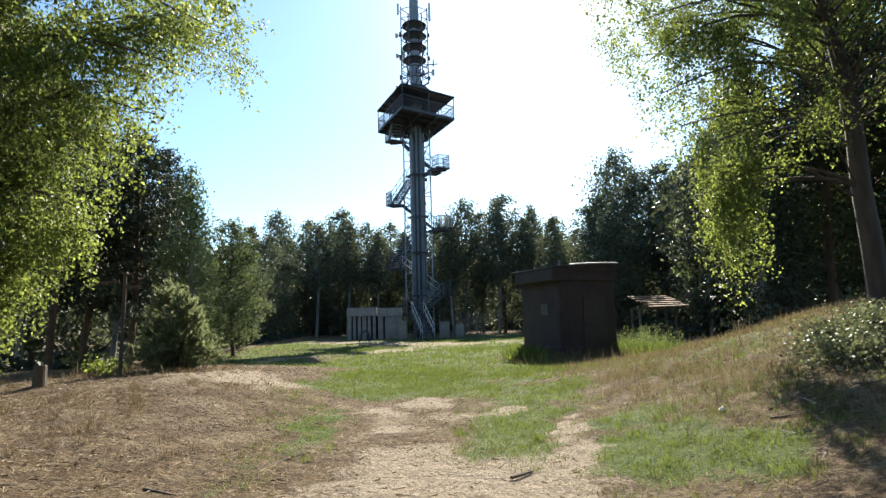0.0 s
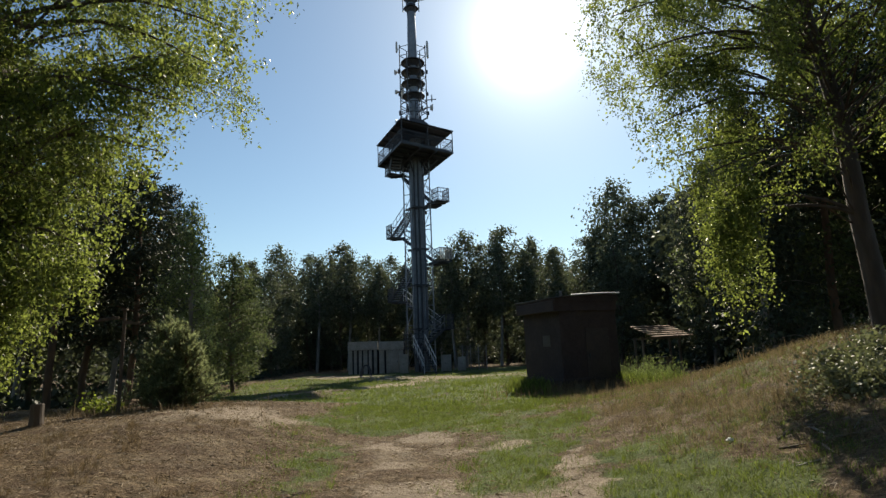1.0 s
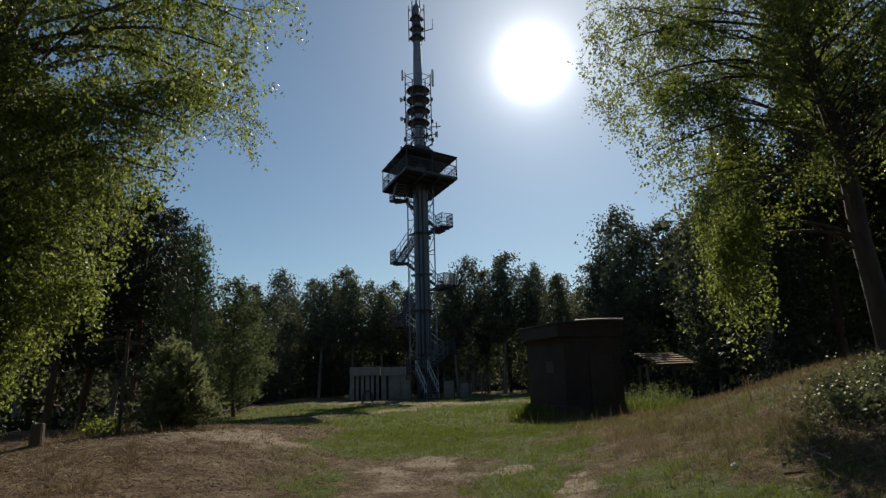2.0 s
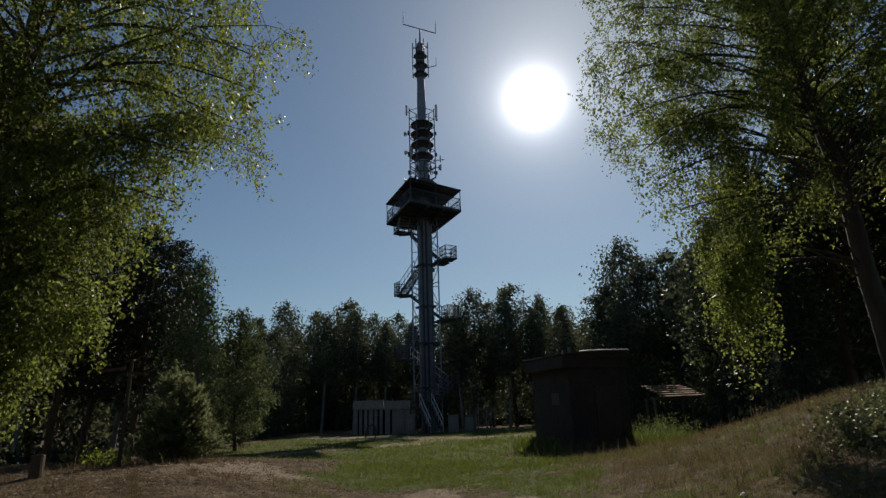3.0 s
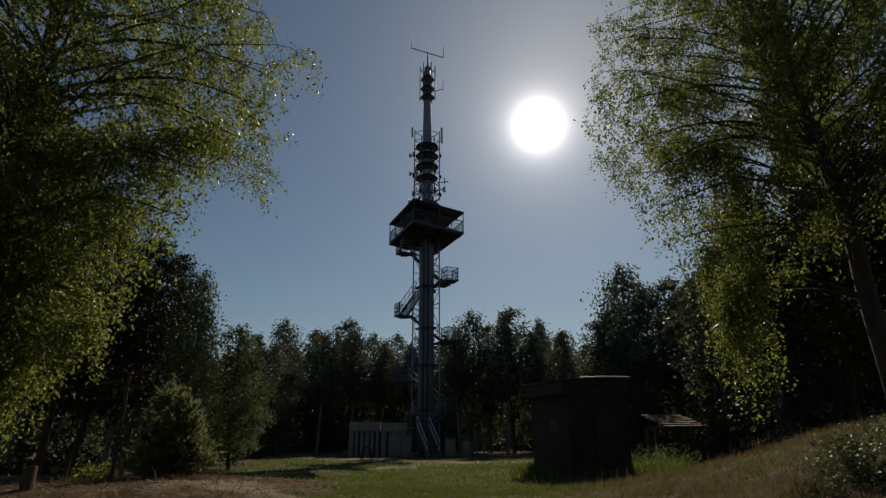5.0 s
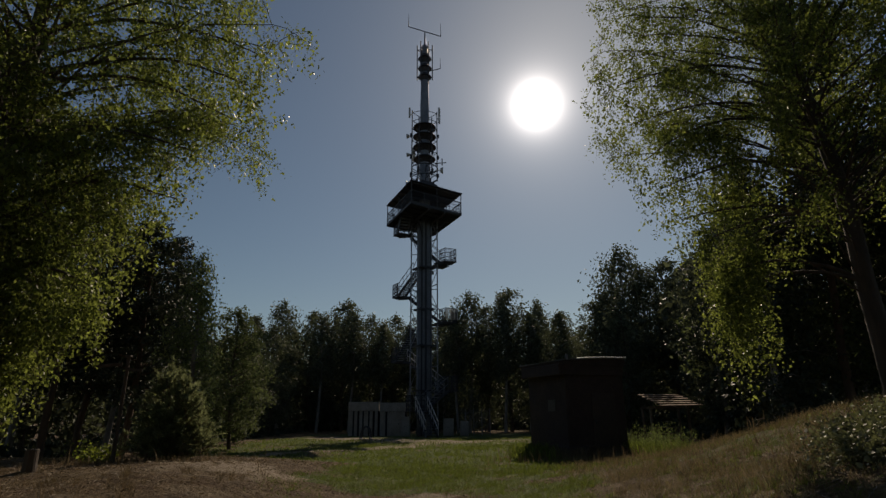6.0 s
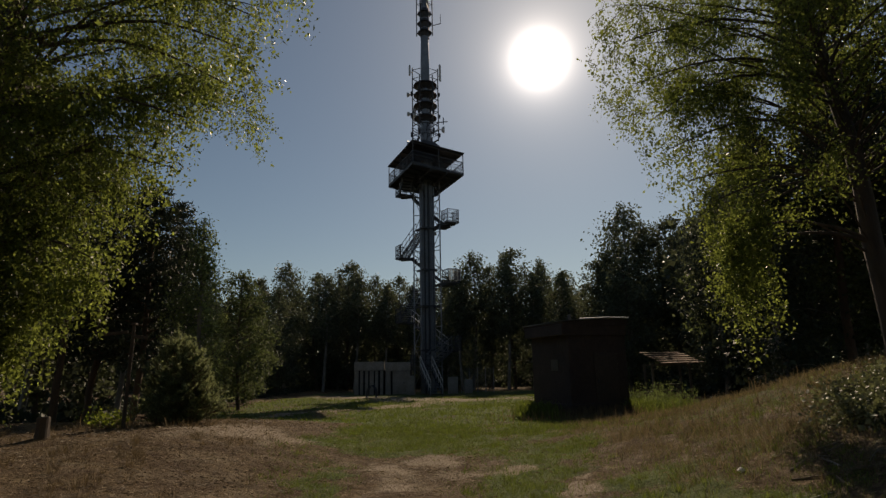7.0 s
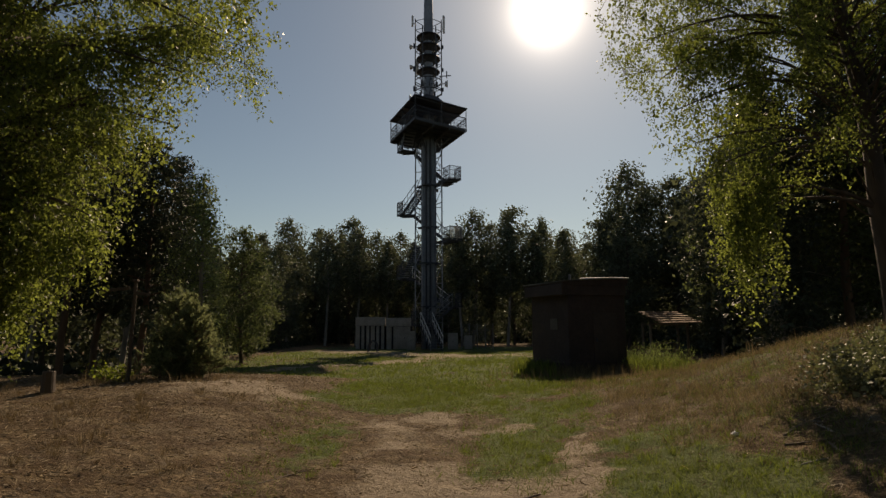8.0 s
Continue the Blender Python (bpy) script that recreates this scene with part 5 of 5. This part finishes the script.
    sets.append(("hut_shade_weeds", "litter", blades(69, 26000, (2.4, 8.0, 18.5, 23), skirt, (0.10, 0.42), 0.006, 0.35), "dead weeds along the hut's foot, its shadow put into their dark colour"))
    x, y = scatter(91, 5200, (-4, 6, 4.5, 30), lambda x, y: green(x, y) * np.clip(2 * patch(x, y, 0.9, 14) - 0.45, 0, 1))
    sets.append(("grass_tufts", "grass", clumps(92, x, y, 20, 0.095, 0.0034), "tufts of longer green grass in the lawn"))
    edge = lambda x, y: np.clip(np.exp(-((x + 6.0) / 0.9) ** 2 - ((y - 12.9) / 0.5) ** 2) + 0.9 * np.exp(-((x + 7.6) / 1.6) ** 2 - ((y - 12.6) / 0.7) ** 2)
                                + 0.35 * smooth(3.2, 4.5, x) * patch(x, y, 0.8, 15) + 0.55 * smooth(-2.4, -3.6, x) * (1 - cover(x, y)[1]) * np.clip(3 * patch(x, y, 0.7, 19) - 1.4, 0, 1), 0, 1) * smooth(4.4, 5, y)
    x, y = scatter(93, 5200, (-10, 9.5, 4.4, 15), edge)
    sets.append(("dry_tufts", "straw", clumps(94, x, y, 22, 0.15, 0.0026), "tufts of dry brown grass on the bank"))
    for name, mat, (v, f), label in sets:
        ob = link_mesh(name, np_mesh(name, v, f), mat)
        tagged(ob, label, "grass", "", "stuff")
    # broken straw lying flat
    rng = np.random.RandomState(67)
    n = 80000
    x, y = rng.uniform(-11, 10, n), 3.4 + 14 * rng.rand(n) ** 1.5
    g, s = cover(x, y)
    keep = rng.rand(n) < (1 - 0.6 * smooth(0.5, 2.5, x)) * np.clip(2.2 * patch(x, y, 0.8, 8) * patch(x, y, 0.35, 9) + 0.1, 0, 1) * (1 - 0.8 * g) * (1 - 0.6 * s)
    x, y = x[keep], y[keep]
    n = len(x)
    a, ln, w = rng.rand(n) * 6.283, 0.012 + 0.05 * rng.rand(n) ** 2, 0.0012 + 0.0012 * rng.rand(n)
    d = np.stack([np.cos(a), np.sin(a)], 1) * ln[:, None]
    q = np.stack([-np.sin(a), np.cos(a)], 1) * w[:, None]
    p = np.stack([x, y], 1)
    ends = np.stack([p - d - q, p - d + q, p + d + q, p + d - q], 1).reshape(-1, 2)
    lift = np.repeat(0.014 + 0.02 * rng.rand(n, 1), 4, 1) + np.stack([np.zeros(n), np.zeros(n), 0.5 * ln * rng.rand(n), 0.5 * ln * rng.rand(n)], 1)
    v = np.concatenate([ends, (height(ends[:, 0], ends[:, 1]) + lift.ravel())[:, None]], 1)
    ob = link_mesh("lying_straw", np_mesh("lying_straw", v, np.arange(len(v)).reshape(-1, 4)), "pale_straw")
    tagged(ob, "pale broken straw lying on the ground", "straw", "", "stuff")
    rng = np.random.RandomState(66)
    n = 26000
    x, y = rng.uniform(-11, 10, n), 3.6 + 12 * rng.rand(n) ** 1.3
    keep = rng.rand(n) < np.maximum(0.9 * smooth(-1.0, -3.5, x), 0.45 * smooth(3, 5, x)) + 0.06
    x, y = x[keep], y[keep]
    v, f = leaves(rng, np.stack([x, y, height(x, y) + 0.012], 1), 0.045, -0.05, 0.5)
    k = np.arange(len(v)) // 4
    v[:, 2] = height(x, y)[k] + 0.012 + (v[:, 2] - (height(x, y) + 0.012)[k]) * 0.35
    ob = link_mesh("leaf_litter", np_mesh("leaf_litter", v, f), "litter")
    tagged(ob, "brown fallen leaves and needles on the ground", "litter", "", "stuff")


add_grass()


def fallen_stick(seed, at, length, turn, mat="dark_bark", r=0.018, label="dry fallen stick lying on the sand"):
    rng = np.random.RandomState(seed)
    a = radians(turn)
    e = np.array([math.cos(a), math.sin(a), 0]) * length / 2
    p = bough(rng, -e, e, 8, 0, 0.10)
    p[:, 2] = height(at[0] + p[:, 0], at[1] + p[:, 1]) + r * 0.8
    lines = [(p, np.linspace(r, r * 0.5, 8))]
    for k in (2, 4, 5):
        w = np.array([math.cos(a + 0.7 * (-1) ** k), math.sin(a + 0.7 * (-1) ** k), 0.25]) * length * 0.16
        lines.append((np.array([p[k], p[k] + w]), [r * 0.5, r * 0.25]))
    s = link_mesh("fallen_stick", np_mesh("fallen_stick", *tubes(lines, 6)), mat)
    s.location = (at[0], at[1], 0)
    return tagged(s, label, "stick", "fallen sticks")


fallen_stick(71, (-1.85, 6.5), 0.85, 68, r=0.013)
fallen_stick(72, (0.75, 5.95), 0.32, 35)
fallen_stick(73, (-2.6, 5.25), 0.3, -15)
fallen_stick(74, (4.35, 7.0), 0.45, 80, "birch_bark", 0.016, "pale bare stick in the dry grass")
fallen_stick(75, (4.5, 7.4), 0.8, 20, "old_wood", 0.014, "grey bare stick beside the bramble")
fallen_stick(76, (4.0, 6.7), 0.5, -30, "old_wood", 0.012, "grey bare stick beside the bramble")


for k in range(9):
    fallen_stick(80 + k, (3.7 + 0.17 * k + 0.2 * (k % 2), 6.15 + 0.21 * ((k * 5) % 9)), 0.28 + 0.05 * (k % 4), 37 * k, ("birch_bark", "old_wood", "old_wood")[k % 3], 0.010 + 0.003 * (k % 3),
                 ("pale bare stick in the dry grass", "grey bare stick beside the bramble", "grey bare stick beside the bramble")[k % 3])


def crumpled_paper(at, r):
    rng = np.random.RandomState(9)
    bm = bmesh.new()
    bmesh.ops.create_icosphere(bm, subdivisions=2, radius=r)
    for v in bm.verts:
        v.co *= 0.75 + 0.45 * rng.rand()
        v.co.z *= 0.7
    ob = link_mesh("paper_scrap", bm_mesh("paper_scrap", bm), "paper")
    ob.location = (at[0], at[1], float(height(*at)) + r * 0.45)
    tagged(ob, "crumpled scrap of white paper on dry grass", "litter")


crumpled_paper((3.6, 7.6), 0.045)
